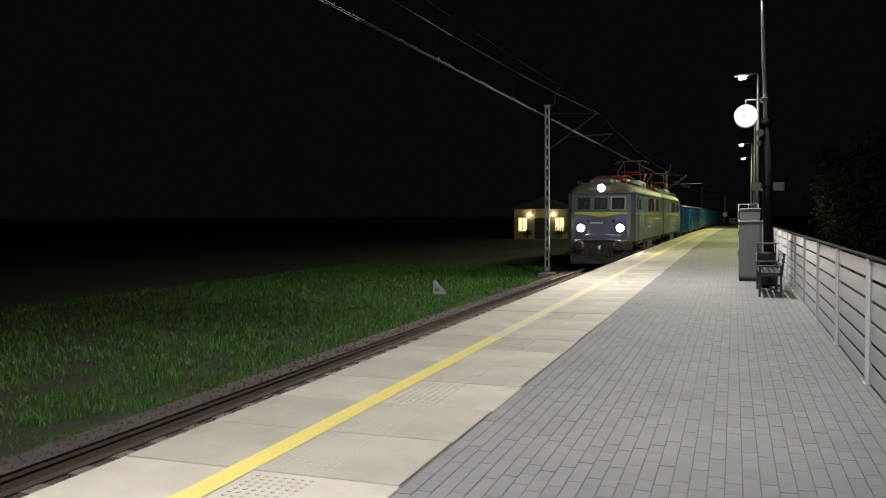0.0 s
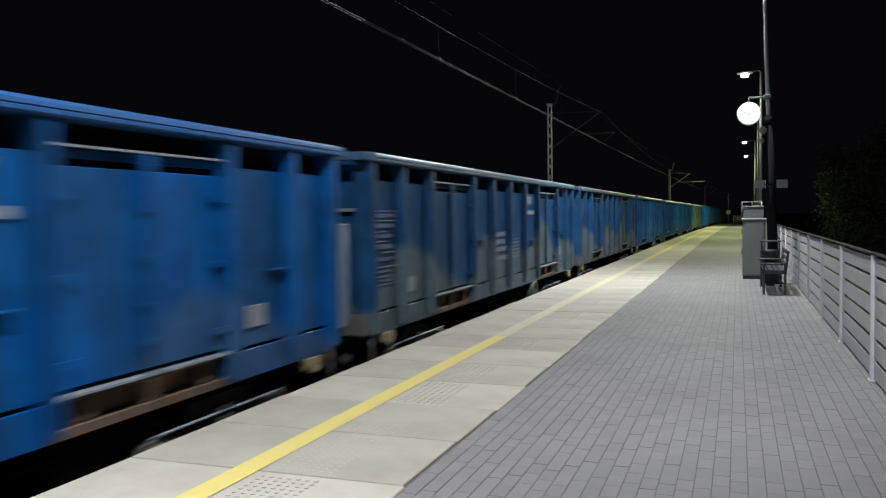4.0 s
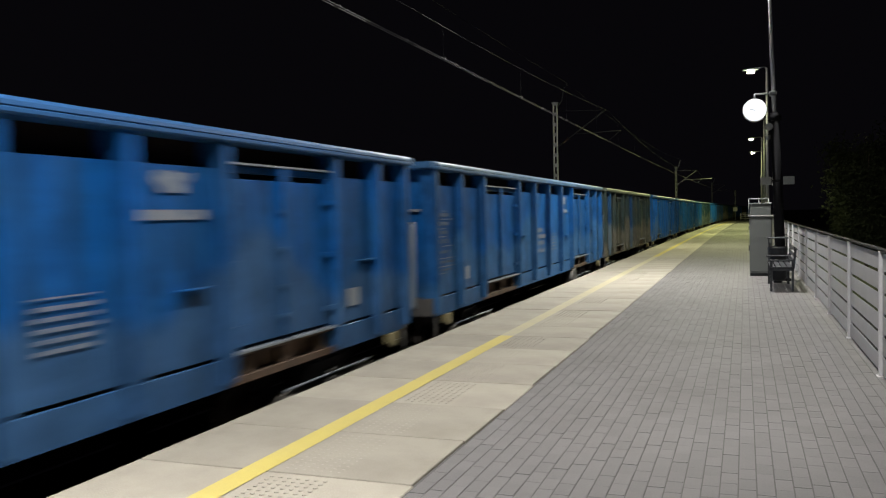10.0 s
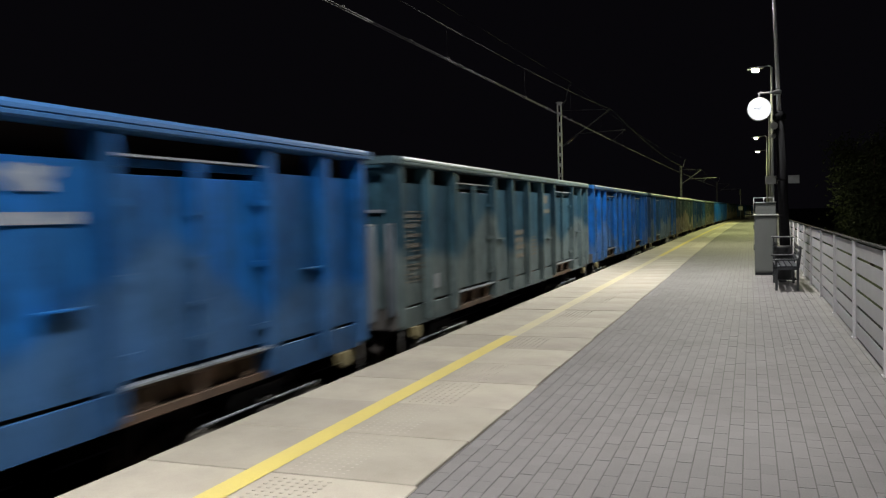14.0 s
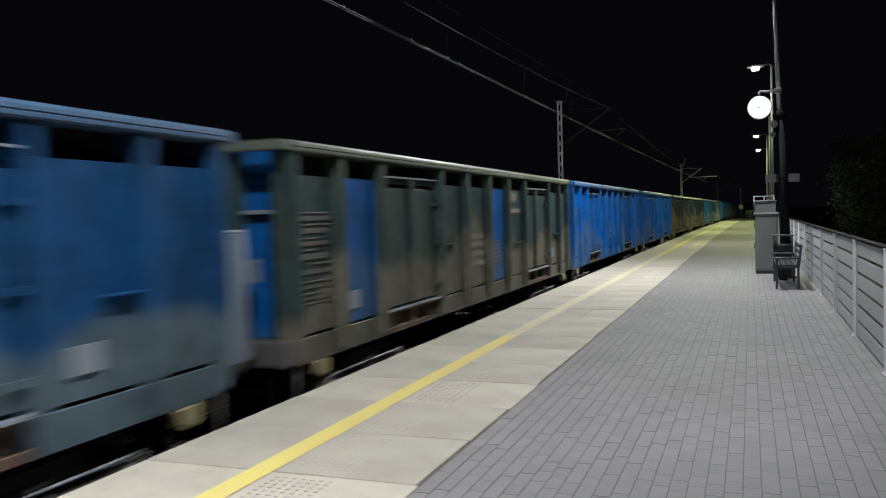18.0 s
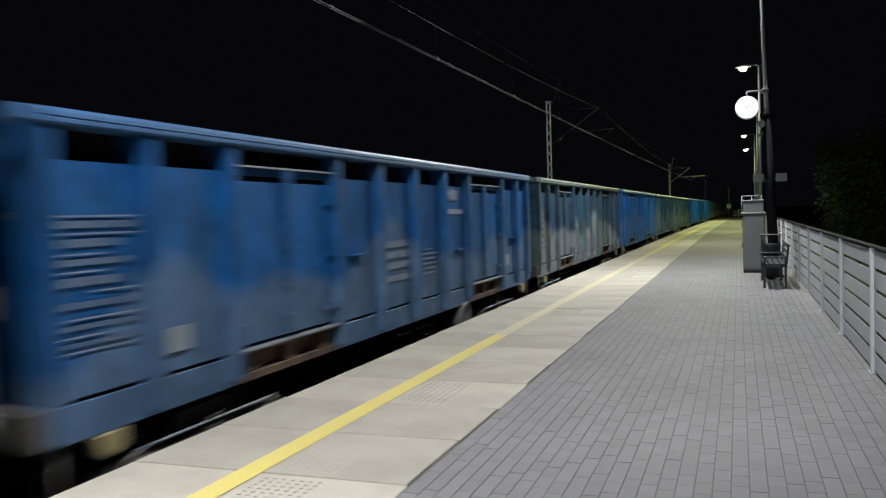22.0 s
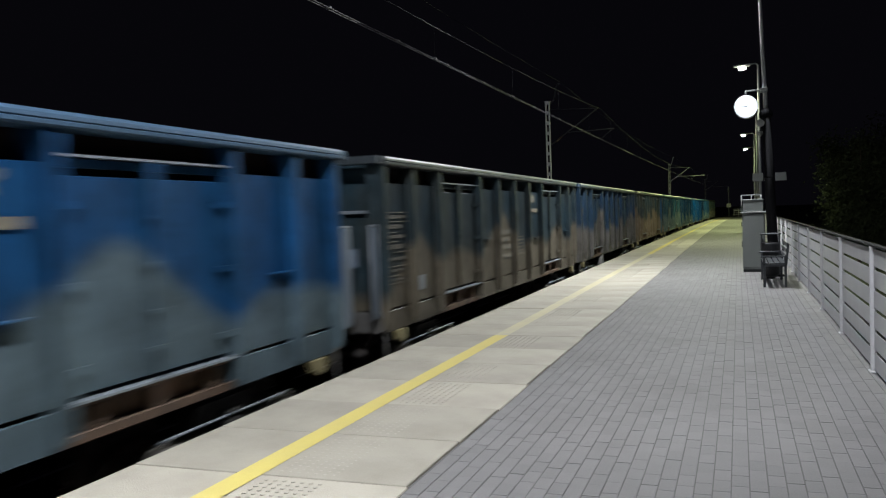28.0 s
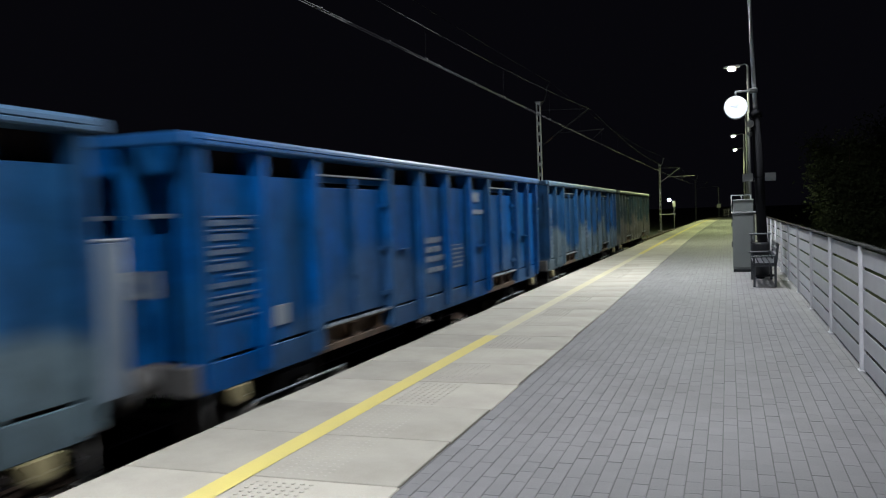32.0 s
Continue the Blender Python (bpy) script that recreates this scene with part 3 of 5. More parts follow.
for i, y in enumerate(fence_y):
    m = pose(BACK + bend(y), y, 0, 0, 0, heading(y))
    if i == 0:
        post.matrix_basis, cap_rail.matrix_basis = m, m
    else:
        again(post, m)
        if i < len(fence_y) - 1:
            again(cap_rail, m)
    if i < len(fence_y) - 1:
        for j in range(6):
            mm = pose(BACK + bend(y), y, 0.03 + 0.194 * j, 0, 0, heading(y))
            if i == 0 and j == 0:
                slat.matrix_basis = mm
            else:
                again(slat, mm)

# ---------------------------------------------------------------- platform lamps
def lamp_post(y, warm, head_x):
    """Tapered steel column with a short arm and a flat LED head over the platform."""
    o = new("platform_lamp")
    px = POLE_X if y < 50 else 1.12
    o.matrix_basis = pose(px + bend(y), y, 0)
    bm = tube((0, 0, 0), (0, 0, HEAD_Z + 0.02), 0.085, 0.045, 12)
    part("column", bm, POLE, o)
    part("base_plate", box(-0.16, 0.16, -0.16, 0.16, 0, 0.02, 0.004), POLE, o)
    part("arm", pipe([(0, 0, HEAD_Z - 0.02), (-0.05, 0, HEAD_Z + 0.07), (-0.14, 0, HEAD_Z + 0.10), (head_x - px + 0.25, 0, HEAD_Z + 0.06)], 0.028), POLE, o)
    a = head_x - px
    head = part("lamp_head", extrude([(a - 0.32, 0.0), (a + 0.30, 0.0), (a + 0.34, 0.03), (a + 0.30, 0.09), (a - 0.1, 0.07), (a - 0.32, 0.03)], -0.14, 0.14), POLE, o, "flat grey lamp head")
    head.location = (0, 0, HEAD_Z)
    part("led_panel", box(a - 0.15, a + 0.15, -0.10, 0.10, HEAD_Z - 0.13, HEAD_Z - 0.003, 0.03), LED_WARM if warm else LED, o, "glowing led panel")
    return tagged(o, "slim grey lamp column with a lit LED head", "lamp post", "lamp columns of the platform")


for y, watts, colour in LAMPS:
    if y != 20.0:
        lamp_post(y, y > 30, HEAD_X if y > 30 else -0.9)

# the column that carries the clock leans a little
column = new("clock_column")
column.matrix_basis = pose(0.76, 20.0, 0, 0, -2.0, 0)
part("base_plate", box(-0.2, 0.2, -0.2, 0.2, -0.005, 0.025, 0.004), POLE_DARK, column)
part("sleeve", tube((0, 0, 0), (0, 0, 3.62), 0.115, 0.095, 16), POLE_DARK, column, "dark thick lower column")
part("collar", revolve([(3.55, 0.10), (3.56, 0.14), (3.66, 0.14), (3.70, 0.10), (3.74, 0.075)], 16, "z"), POLE_DARK, column)
part("shaft", tube((0, 0, 3.6), (0, 0, 7.55), 0.05, 0.034, 12), FENCE_POST, column, "thin pale upper shaft")
part("arm", pipe([(0, 0, 7.5), (-0.10, 0, 7.64), (-1.2, 0, 7.66)], 0.03), POLE, column)
part("lamp_head", extrude([(-1.68, 7.6), (-1.15, 7.6), (-1.11, 7.63), (-1.15, 7.70), (-1.66, 7.66)], -0.14, 0.14), POLE, column, "flat grey lamp head")
part("led_panel", box(-1.6, -1.25, -0.11, 0.11, 7.57, 7.597, 0.004), LED, column, "glowing led panel")
part("loudspeaker", revolve([(-0.28, 0.085), (-0.22, 0.075), (-0.15, 0.035), (-0.07, 0.03)], 14, "y", None, (-0.13, 0.1, 3.42)), HOOD, column, "small pale loudspeaker horn")
part("camera_dome", revolve([(3.14, 0.02), (3.16, 0.05), (3.21, 0.06), (3.25, 0.06)], 12, "z", None, (-0.15, -0.05, 0)), HOOD, column, "small white camera dome")
part("camera_arm", pipe([(-0.15, -0.05, 3.25), (-0.1, 0, 3.3), (0, 0, 3.3)], 0.018), DARK, column)
tagged(column, "leaning lamp column with dark sleeve and pale shaft", "lamp post", "lamp columns of the platform")

clock = new("station_clock")
clock.matrix_basis = pose(0.22, 19.93, 3.80)
part("case", revolve([(-0.09, 0.22), (-0.085, 0.248), (-0.06, 0.256), (0.06, 0.256), (0.085, 0.248), (0.09, 0.22)], 36, "y"), WHITE, clock, "round white clock case")
for s, turn in ((-0.093, 0), (0.093, 180)):
    dial = part("dial", revolve([(-0.004, 0.243), (0.004, 0.243)], 36, "y"), DIAL, clock, "glowing white dial")
    dial.matrix_basis = pose(0, s, 0, 0, 0, turn)
    ticks = bmesh.new()
    for i in range(12):
        box(-0.004, 0.004, -0.0065, -0.0045, 0.205, 0.228 if i % 3 else 0.232, 0, ticks, pose(0, 0, 0, 0, 30 * i, 0))
    part("hour_marks", ticks, SIGN_GREY, dial)
    part("hour_hand", box(-0.006, 0.006, -0.009, -0.007, -0.03, 0.12, 0, None, pose(0, 0, 0, 0, -78, 0)), DARK, dial)
    part("minute_hand", box(-0.004, 0.004, -0.012, -0.010, -0.04, 0.175, 0, None, pose(0, 0, 0, 0, 40, 0)), SIGN_GREY, dial)
part("bracket", pipe([(0, 0, 0.25), (0, 0, 0.36), (0.42, 0.05, 0.36)], 0.02), SIGN_GREY, clock, "grey bracket to the column")
part("clamp", box(0.30, 0.46, -0.06, 0.16, 0.31, 0.40, 0.01), SIGN_GREY, clock)
tagged(clock, "lit round white double-sided station clock", "clock")

for x0, x1, z0, what in ((0.33, 0.55, 2.13, "small grey plate fixed to the lamp column"), (0.80, 1.03, 2.13, "small grey plate beside the lamp column")):
    s = new("platform_sign")
    s.matrix_basis = pose(0, 19.86, 0)
    part("plate", box(x0, x1, -0.01, 0.01, z0, z0 + 0.18, 0.004), SIGN_GREY, s)
    part("bracket", box(min(x1, 0.66), max(x0, 0.70), 0.012, 0.03, z0 + 0.07, z0 + 0.10, 0.002), POLE_DARK, s)
    tagged(s, what, "sign", "plates on the clock column")

notice = new("notice_plate")
notice.matrix_basis = pose(1.02, 38.5, 2.6)
part("plate", box(0.08, 0.22, -0.01, 0.01, 0, 0.37, 0.004), WHITE, notice)
part("bracket", box(-0.08, 0.08, -0.005, 0.015, 0.15, 0.20, 0.002), POLE, notice)
tagged(notice, "narrow pale plate fixed to a lamp column", "sign")

# ---------------------------------------------------------------- cabinet
cab = new("control_cabinet")
cab.matrix_basis = pose(0.10, 21.15, 0)
part("plinth", box(0.01, 0.50, 0.01, 0.62, 0.0, 0.07, 0.004), DARK, cab, "dark plinth")
part("body", box(0, 0.51, 0, 0.63, 0.07, 1.41, 0.012), CABINET, cab)
part("door", box(0.03, 0.48, -0.016, -0.002, 0.11, 1.37, 0.006), CABINET, cab)
part("lock", box(0.44, 0.465, -0.028, -0.014, 0.72, 0.80, 0.004), DARK, cab)
part("side_hinge", box(-0.02, -0.001, 0.05, 0.10, 0.60, 0.74, 0.003), DARK, cab)
part("side_hinge", box(-0.02, -0.001, 0.05, 0.10, 1.10, 1.2, 0.003), DARK, cab)
part("cap", box(-0.03, 0.55, -0.03, 0.66, 1.412, 1.45, 0.008), CABINET_TRIM, cab, "pale overhanging cap")
tagged(cab, "tall grey metal control cabinet on the platform", "cabinet")
ub = new("meter_box")
ub.matrix_basis = pose(0.12, 21.2, 1.451)
part("body", box(0, 0.46, 0, 0.4, 0, 0.27, 0.008), CABINET, ub)
part("lid", box(-0.015, 0.475, -0.015, 0.415, 0.272, 0.295, 0.006), CABINET_TRIM, ub, "pale lid")
part("frame", pipe([(-0.03, 0.42, 0), (-0.03, 0.42, 0.40), (0.42, 0.42, 0.40), (0.42, 0.42, 0)], 0.012, 6), CABINET_TRIM, ub, "thin pale frame behind")
part("frame_bar", pipe([(0.2, 0.42, 0.0), (0.2, 0.42, 0.40)], 0.01, 6), CABINET_TRIM, ub)
tagged(ub, "small grey box standing on the cabinet", "box")

# ---------------------------------------------------------------- bench and bin
bench = new("bench")
bench.matrix_basis = pose(0.45, 17.25, 0)
BL = 1.75
for y in (0.0, BL):
    fr = bmesh.new()
    box(0.0, 0.045, y, y + 0.05, 0.0, 0.58, 0.004, fr)
    box(0.385, 0.43, y, y + 0.05, 0.0, 0.58, 0.004, fr)
    box(0.0, 0.43, y, y + 0.05, 0.40, 0.445, 0.004, fr)
    part("leg_frame", fr, BENCH, bench)
    part("armrest", box(-0.04, 0.44, y - 0.01, y + 0.06, 0.58, 0.61, 0.006), BENCH, bench)
    part("back_post", box(0.40, 0.44, y, y + 0.05, 0.44, 0.84, 0.004, None, Matrix.Translation((0.42, 0, 0.44)) @ pose(0, 0, 0, 0, 6, 0) @ Matrix.Translation((-0.42, 0, -0.44))), BENCH, bench)
for i in range(4):
    part("seat_slat", box(0.01 + 0.105 * i, 0.095 + 0.105 * i, -0.02, BL + 0.07, 0.447, 0.472, 0.005), BENCH, bench)
for z in (0.55, 0.67, 0.78):
    part("back_slat", box(0.40 + (z - 0.5) * 0.1, 0.425 + (z - 0.5) * 0.1, -0.02, BL + 0.07, z, z + 0.08, 0.005), BENCH, bench)
tagged(bench, "dark metal slatted bench with armrests, facing the track", "bench")
bin_ = new("litter_bin")
bin_.matrix_basis = pose(0.66, 19.35, 0)
part("drum", revolve([(0.05, 0.10), (0.07, 0.16), (0.12, 0.195), (0.74, 0.205), (0.78, 0.20)], 20, "z"), DARK, bin_)
part("foot", revolve([(0.0, 0.09), (0.05, 0.09)], 16, "z"), DARK, bin_)
part("roof", box(-0.22, 0.22, -0.14, 0.14, 0.955, 0.985, 0.008), BENCH, bin_)
for x in (-0.18, 0.18):
    part("roof_post", box(x - 0.015, x + 0.015, -0.02, 0.02, 0.74, 0.955, 0.003), BENCH, bin_)
tagged(bin_, "dark round litter bin with a flat roof", "litter bin")

# far end of the platform
stop = new("signal_post")
stop.matrix_basis = pose(-2.55 + bend(125.2), 125.2, 0)
part("post", tube((0, 0, 0), (0, 0, 4.3), 0.06, 0.05, 8), POLE, stop)
part("plate", box(-0.28, 0.28, -0.09, -0.065, 1.35, 1.9, 0.01), WHITE, stop, "pale square plate")
part("head", box(-0.12, 0.12, -0.12, 0.1, 3.5, 4.2, 0.01), DARK, stop)
tagged(stop, "thin post with a pale plate at the platform end", "signal post")
endf = new("end_railing")
endf.matrix_basis = pose(bend(125.6), 125.6, 0)
for i in range(6):
    part("post", box(-1.9 + 0.6 * i, -1.86 + 0.6 * i, -0.02, 0.02, 0, 1.1, 0.004), FENCE_POST, endf)
for z in (0.25, 0.55, 0.85, 1.06):
    part("rail", box(-1.9, 1.15, -0.015, 0.015, z, z + 0.04, 0.004), FENCE, endf)
tagged(endf, "metal railing across the far platform end", "railing")

# ---------------------------------------------------------------- overhead line
MAST_Y = [-23.5, 36.4, 97.0, 157.0]


def mast(y, tint):
    """Two steel channels joined by battens, with the cantilever that holds the wires over the track."""
    o = new("catenary_mast")
    o.matrix_basis = pose(-7.85 + bend(y), y, -1.2)
    for s in (-1, 1):
        part("channel", box(s * 0.075 - 0.025, s * 0.075 + 0.025, -0.05, 0.05, 0.25, 7.65, 0.004), MAST, o)
    bt = part("batten", box(-0.049, 0.049, -0.04, 0.04, 0, 0.14, 0.003), MAST, o)
    for i in range(17):
        if i == 0:
            bt.location = (0, 0, 0.35)
        else:
            again(bt, pose(0, 0, 0.35 + 0.45 * i))
    part("footing", box(-0.35, 0.35, -0.35, 0.35, -0.1, 0.25, 0.02), SLEEPER, o, "concrete footing")
    part("cap", box(-0.14, 0.14, -0.08, 0.08, 7.65, 7.68, 0.004), MAST, o)
    part("earth_arm", pipe([(0.1, 0, 7.5), (0.30, 0, 7.75), (0.42, 0, 8.35), (0.55, 0, 8.42)], 0.03, 6), tint, o, "bent bracket on the mast top")
    d = TRACK + 7.85
    part("strut", pipe([(0.13, 0, 5.75), (d - 0.1, 0, 7.22)], 0.03, 8), tint, o)
    part("stay", pipe([(0.13, 0, 7.3), (d - 0.1, 0, 7.22)], 0.014, 6), tint, o)
    part("registration_tube", pipe([(0.9, 0, 6.25), (d + (0.55 if y < 90 else 1.5), 0, 6.3)], 0.022, 8), tint, o)
    part("steady_arm", pipe([(d + 0.5, 0, 6.28), (d + 0.05, 0, 5.9)], 0.012, 6), tint, o)
    ins = bmesh.new()
    for k in range(6):
        c = Vector((0.35 + 0.05 * k, 0, 5.75 + (0.22 + 0.05 * k) * 0.67))
        revolve([(-0.012, 0.03), (0, 0.065), (0.012, 0.03)], 8, "x", ins, c)
    part("insulator", ins, INSULATOR, o)
    return tagged(o, "grey lattice steel catenary mast beside the track", "catenary mast", "catenary masts")


# cantilevers: pale steel on the far masts to look lit, dark on the near
for y in MAST_Y:
    mast(y, WIRE_DARK if y < 90 else MAST)


def messenger(y):
    a = max(m for m in MAST_Y if m <= y) if y >= MAST_Y[0] else MAST_Y[0]
    b = a + 60.0
    u = (y - (a + b) / 2) / 30.0
    return 5.24 + 0.76 * u * u


for dx in (-0.03, 0.03):
    w = bmesh.new()
    pts = [(TRACK + dx + bend(y), y, 4.67) for y in range(-24, 161, 12)]
    pipe(pts, 0.007, 6, w)
    c = part("contact_wire", w, WIRE)
    tagged(c, "copper contact wire over the track", "wire", "overhead wires", "structure")
w = bmesh.new()
pipe([(TRACK + bend(y), y, messenger(y)) for y in [-23.5 + 4.0 * i for i in range(46)]], 0.007, 6, w)
catenary = part("messenger_wire", w, WIRE_DARK)
tagged(catenary, "sagging messenger wire over the track", "wire", "overhead wires", "structure")
for i in range(30):
    y = -20.5 + 6 * i
    part("dropper", pipe([(TRACK + bend(y), y, 4.67), (TRACK + bend(y), y, messenger(y))], 0.0025, 5), WIRE_DARK, catenary)
    part("clip", box(TRACK + bend(y) - 0.04, TRACK + bend(y) + 0.04, y - 0.025, y + 0.025, 4.655, 4.71, 0), WIRE, catenary)
for i in range(14):
    y = 5.8 + 2.6 * i
    part("clip", box(TRACK + bend(y) - 0.035, TRACK + bend(y) + 0.035, y - 0.02, y + 0.02, 4.66, 4.70, 0), WIRE, catenary)
w = bmesh.new()
pipe([(-7.3 + bend(y), y, 6.9 + 0.4 * (((y + 23.5) % 60 - 30) / 30) ** 2) for y in [-23.5 + 5.0 * i for i in range(37)]], 0.004, 5, w)
tagged(part("earth_wire", w, WIRE_DARK), "thin earth wire from mast to mast", "wire", "overhead wires", "structure")

# small sign by the rail: a white right triangle on a post
tri = new("trackside_sign")
tri.matrix_basis = pose(-7.45, 20.8, -1.2)
part("post", tube((0.02, 0.03, 0), (0.02, 0.03, 0.95), 0.022, 0.025, 8), POLE, tri)
part("plate", extrude([(-0.13, 0.72), (0.24, 0.72), (0.23, 0.77), (-0.07, 1.08), (-0.13, 1.08)], -0.01, 0.01), WHITE, tri, "white triangular plate")
part("marking", extrude([(-0.08, 0.80), (0.05, 0.80), (0.05, 0.89), (-0.08, 0.89)], -0.014, -0.011), SIGN_GREY, tri)
tagged(tri, "small white triangular sign on a post by the rail", "sign")

# low signal and barrier seen behind the last wagon
low = new("trackside_signal")
low.matrix_basis = pose(-6.4, 98.5, -1.2)
part("post", tube((0.55, 0, 0), (0.55, 0, 3.6), 0.04, 0.04, 8), POLE, low)
part("board", box(0.40, 0.72, -0.05, -0.02, 2.9, 3.5, 0.01), WHITE, low)
part("rail", box(-1.1, 0.75, -0.04, 0.0, 2.02, 2.1, 0.008), FENCE_POST, low)
part("lamp", revolve([(-0.06, 0.05), (-0.03, 0.13), (0.05, 0.13)], 12, "y", None, (0.05, 0, 3.70)), LED, low, "small white lamp")
part("lamp_bracket", pipe([(0.05, 0.05, 3.70), (0.3, 0.05, 3.6), (0.55, 0, 3.45)], 0.02, 6), POLE, low)
tagged(low, "trackside frame with a small white lamp", "signal")

# ---------------------------------------------------------------- lit house beyond the track
house = new("house")
house.matrix_basis = pose(-22.0, 100.0, -1.3, 0, 0, 8)
part("wall", box(-3.6, 3.6, 0, 6, 0, 3.7, 0.02), PLASTER, house, "ochre plaster wall")
part("roof", extrude([(-4.0, 3.71), (4.0, 3.71), (3.9, 3.9), (0, 5.2), (-3.9, 3.9)], -0.5, 6.5), ROOFING, house)
part("door", box(-1.1, 0.7, -0.06, -0.005, 0, 2.6, 0.01), DARK, house, "dark double door")
for x in (-2.6, 1.9):
    win = part("window", box(x - 0.45, x + 0.55, -0.03, -0.004, 1.0, 2.6, 0.01), WINDOW_GLOW, house, "lit window")
    part("frame", box(x - 0.02, x + 0.06, -0.045, -0.032, 1.0, 2.6, 0), WHITE, win)
for x in (-1.75, 1.2):
    part("wall_lamp", revolve([(-0.15, 0.04), (-0.05, 0.16), (0.1, 0.16), (0.18, 0.05)], 12, "z", None, (x, -0.2, 3.0)), BULB, house, "glowing round wall lamp")
tagged(house, "small ochre house with lamps lit beside its door", "house")
for x, h in ((-19.7, 1.5), (-18.6, 2.0), (-23.6, 1.2)):
    sh = new("shrub")
    sh.matrix_basis = pose(x, 98.3, -1.3)
    part("stem", tube((0, 0, 0), (0, 0, h * 0.7), 0.06, 0.03, 6), BARK, sh)
    v, f = [], []
    for i in range(140):
        c = Vector((rng.normal(0, 0.32), rng.normal(0, 0.32), h * 0.62 + rng.normal(0, 0.28)))
        d = [Vector(rng.normal(0, 0.09, 3)) for _ in range(3)]
        f.append((len(v), len(v) + 1, len(v) + 2))
        v += [tuple(c + q) for q in d]
    joined("leaves", v, f, LEAF, sh)
    tagged(sh, "dark round shrub before the lit house", "shrub", "shrubs by the house")

# ---------------------------------------------------------------- trees behind the fence
def tree(x, y, h, spread, seed):
    o = new("tree")
    o.matrix_basis = pose(x, y, -2.75)
    r = np.random.default_rng(seed)
    bm = bmesh.new()
    tube((0, 0, 0), (0.1, 0.05, h * 0.45), 0.14, 0.09, 9, bm)
    tips = []
    tube((0.1, 0.05, h * 0.45), (0.15, 0.0, h * 0.8), 0.07, 0.03, 8, bm)
    tips.append(Vector((0.15, 0, h * 0.85)))
    for i in range(20):
        a, z = r.uniform(0, 6.28), h * r.uniform(0.12, 0.7)
        d = Vector((math.cos(a), math.sin(a), r.uniform(0.1, 0.9))) * spread * r.uniform(0.45, 0.95)
        s = Vector((0.1 * z / h, 0.05, z))
        mid = s + d * 0.5 + Vector((0, 0, 0.1))
        tube(s, mid, 0.035, 0.022, 6, bm)
        tube(mid, s + d, 0.022, 0.008, 6, bm)
        tips += [mid, s + d, s + d * 0.75]
    part("trunk", bm, BARK, o, "brown trunk with limbs")
    v, f = [], []
    for t in tips:
        for _ in range(190):
            c = t + Vector(r.normal(0, 0.33, 3)) * spread * 0.6
            u = Vector(r.normal(0, 1, 3)).normalized()
            w = u.orthogonal().normalized()
            l, b = r.uniform(0.10, 0.20), r.uniform(0.05, 0.09)
            k = len(v)
            v += [tuple(c - u * l), tuple(c + w * b), tuple(c + u * l), tuple(c - w * b)]
            f.append((k, k + 1, k + 2, k + 3))
    joined("crown", v, f, LEAF, o, "loose crown of small green leaves")
    tagged(o, "young leafy tree behind the fence, barely lit", "tree", "trees behind the fence")


tree(7.4, 60.0, 9.6, 2.6, 11)
tree(11.0, 66.0, 10.2, 3.2, 12)
tree(14.5, 62.0, 9.6, 3.2, 14)
tree(9.4, 74.0, 10.0, 3.0, 15)

# ---------------------------------------------------------------- wagons
def bogie(parent, y, name="bogie"):
    """Two-axle bogie; its wheelsets turn."""
    b = new(name)
    b.parent = parent
    b.matrix_basis = pose(0, y, 0)
    for s in (-1, 1):
        side = extrude([(-1.25, 0.50), (-1.1, 0.62), (-0.55, 0.62), (-0.4, 0.80), (0.4, 0.80), (0.55, 0.62), (1.1, 0.62), (1.25, 0.50), (1.1, 0.42), (0.6, 0.46), (0.42, 0.32), (-0.42, 0.32), (-0.6, 0.46), (-1.1, 0.42)], s * 1.06, s * 1.19, None, "yz")
        part("side_frame", side, FRAME, b)
        for a in (-0.9, 0.9):
            ab = box(min(s * 0.92, s * 1.24), max(s * 0.92, s * 1.24), a - 0.15, a + 0.15, 0.33, 0.64, 0.03)
            revolve([(s * 1.24, 0.125), (s * 1.262, 0.12), (s * 1.27, 0.09), (s * 1.272, 0.02)], 14, "x", ab, (0, a, 0.47))
            part("axle_box", ab, AXLE, b, "pale dusty axle box")
        spring = bmesh.new()
        for k in range(4):
            revolve([(0.36 + 0.09 * k, 0.07), (0.40 + 0.09 * k, 0.09), (0.44 + 0.09 * k, 0.07)], 8, "z", spring, (s * 1.2, 0, 0))
        part("spring", spring, UNDER, b)
    # added pale tube that draws the lit upper edge of the side frame
    part("side_rod", pipe([(1.255, -0.95, 0.655), (1.255, 0.95, 0.655)], 0.014, 6), LADDER_GREY, b, "thin pale line added as the bogie frame's lit edge")
    part("bolster", box(-1.15, 1.15, -0.2, 0.2, 0.55, 0.88, 0.02), UNDER, b)
    for a in (-0.9, 0.9):
        ws = bmesh.new()
        for s in (-1, 1):
            prof = [(0.685, 0.12), (0.69, 0.30), (0.685, 0.40), (0.680, 0.49), (0.712, 0.485), (0.72, 0.462), (0.815, 0.455), (0.82, 0.40), (0.775, 0.38), (0.765, 0.16), (0.85, 0.12)]
            revolve([(s * u, r) for u, r in prof], 24, "x", ws)
            for k in range(4):
                g = k * math.pi / 2
                box(s * 0.80 - 0.02, s * 0.80 + 0.02, -0.025, 0.025, 0.20, 0.34, 0, ws, Matrix.Rotation(g, 4, "X"))
        tube((-1.02, 0, 0), (1.02, 0, 0), 0.08, 0.08, 10, ws)
        w = part("wheelset", ws, WHEEL, b, "worn steel wheels on an axle")
        w.location = (0, a, 0.46)
    return b


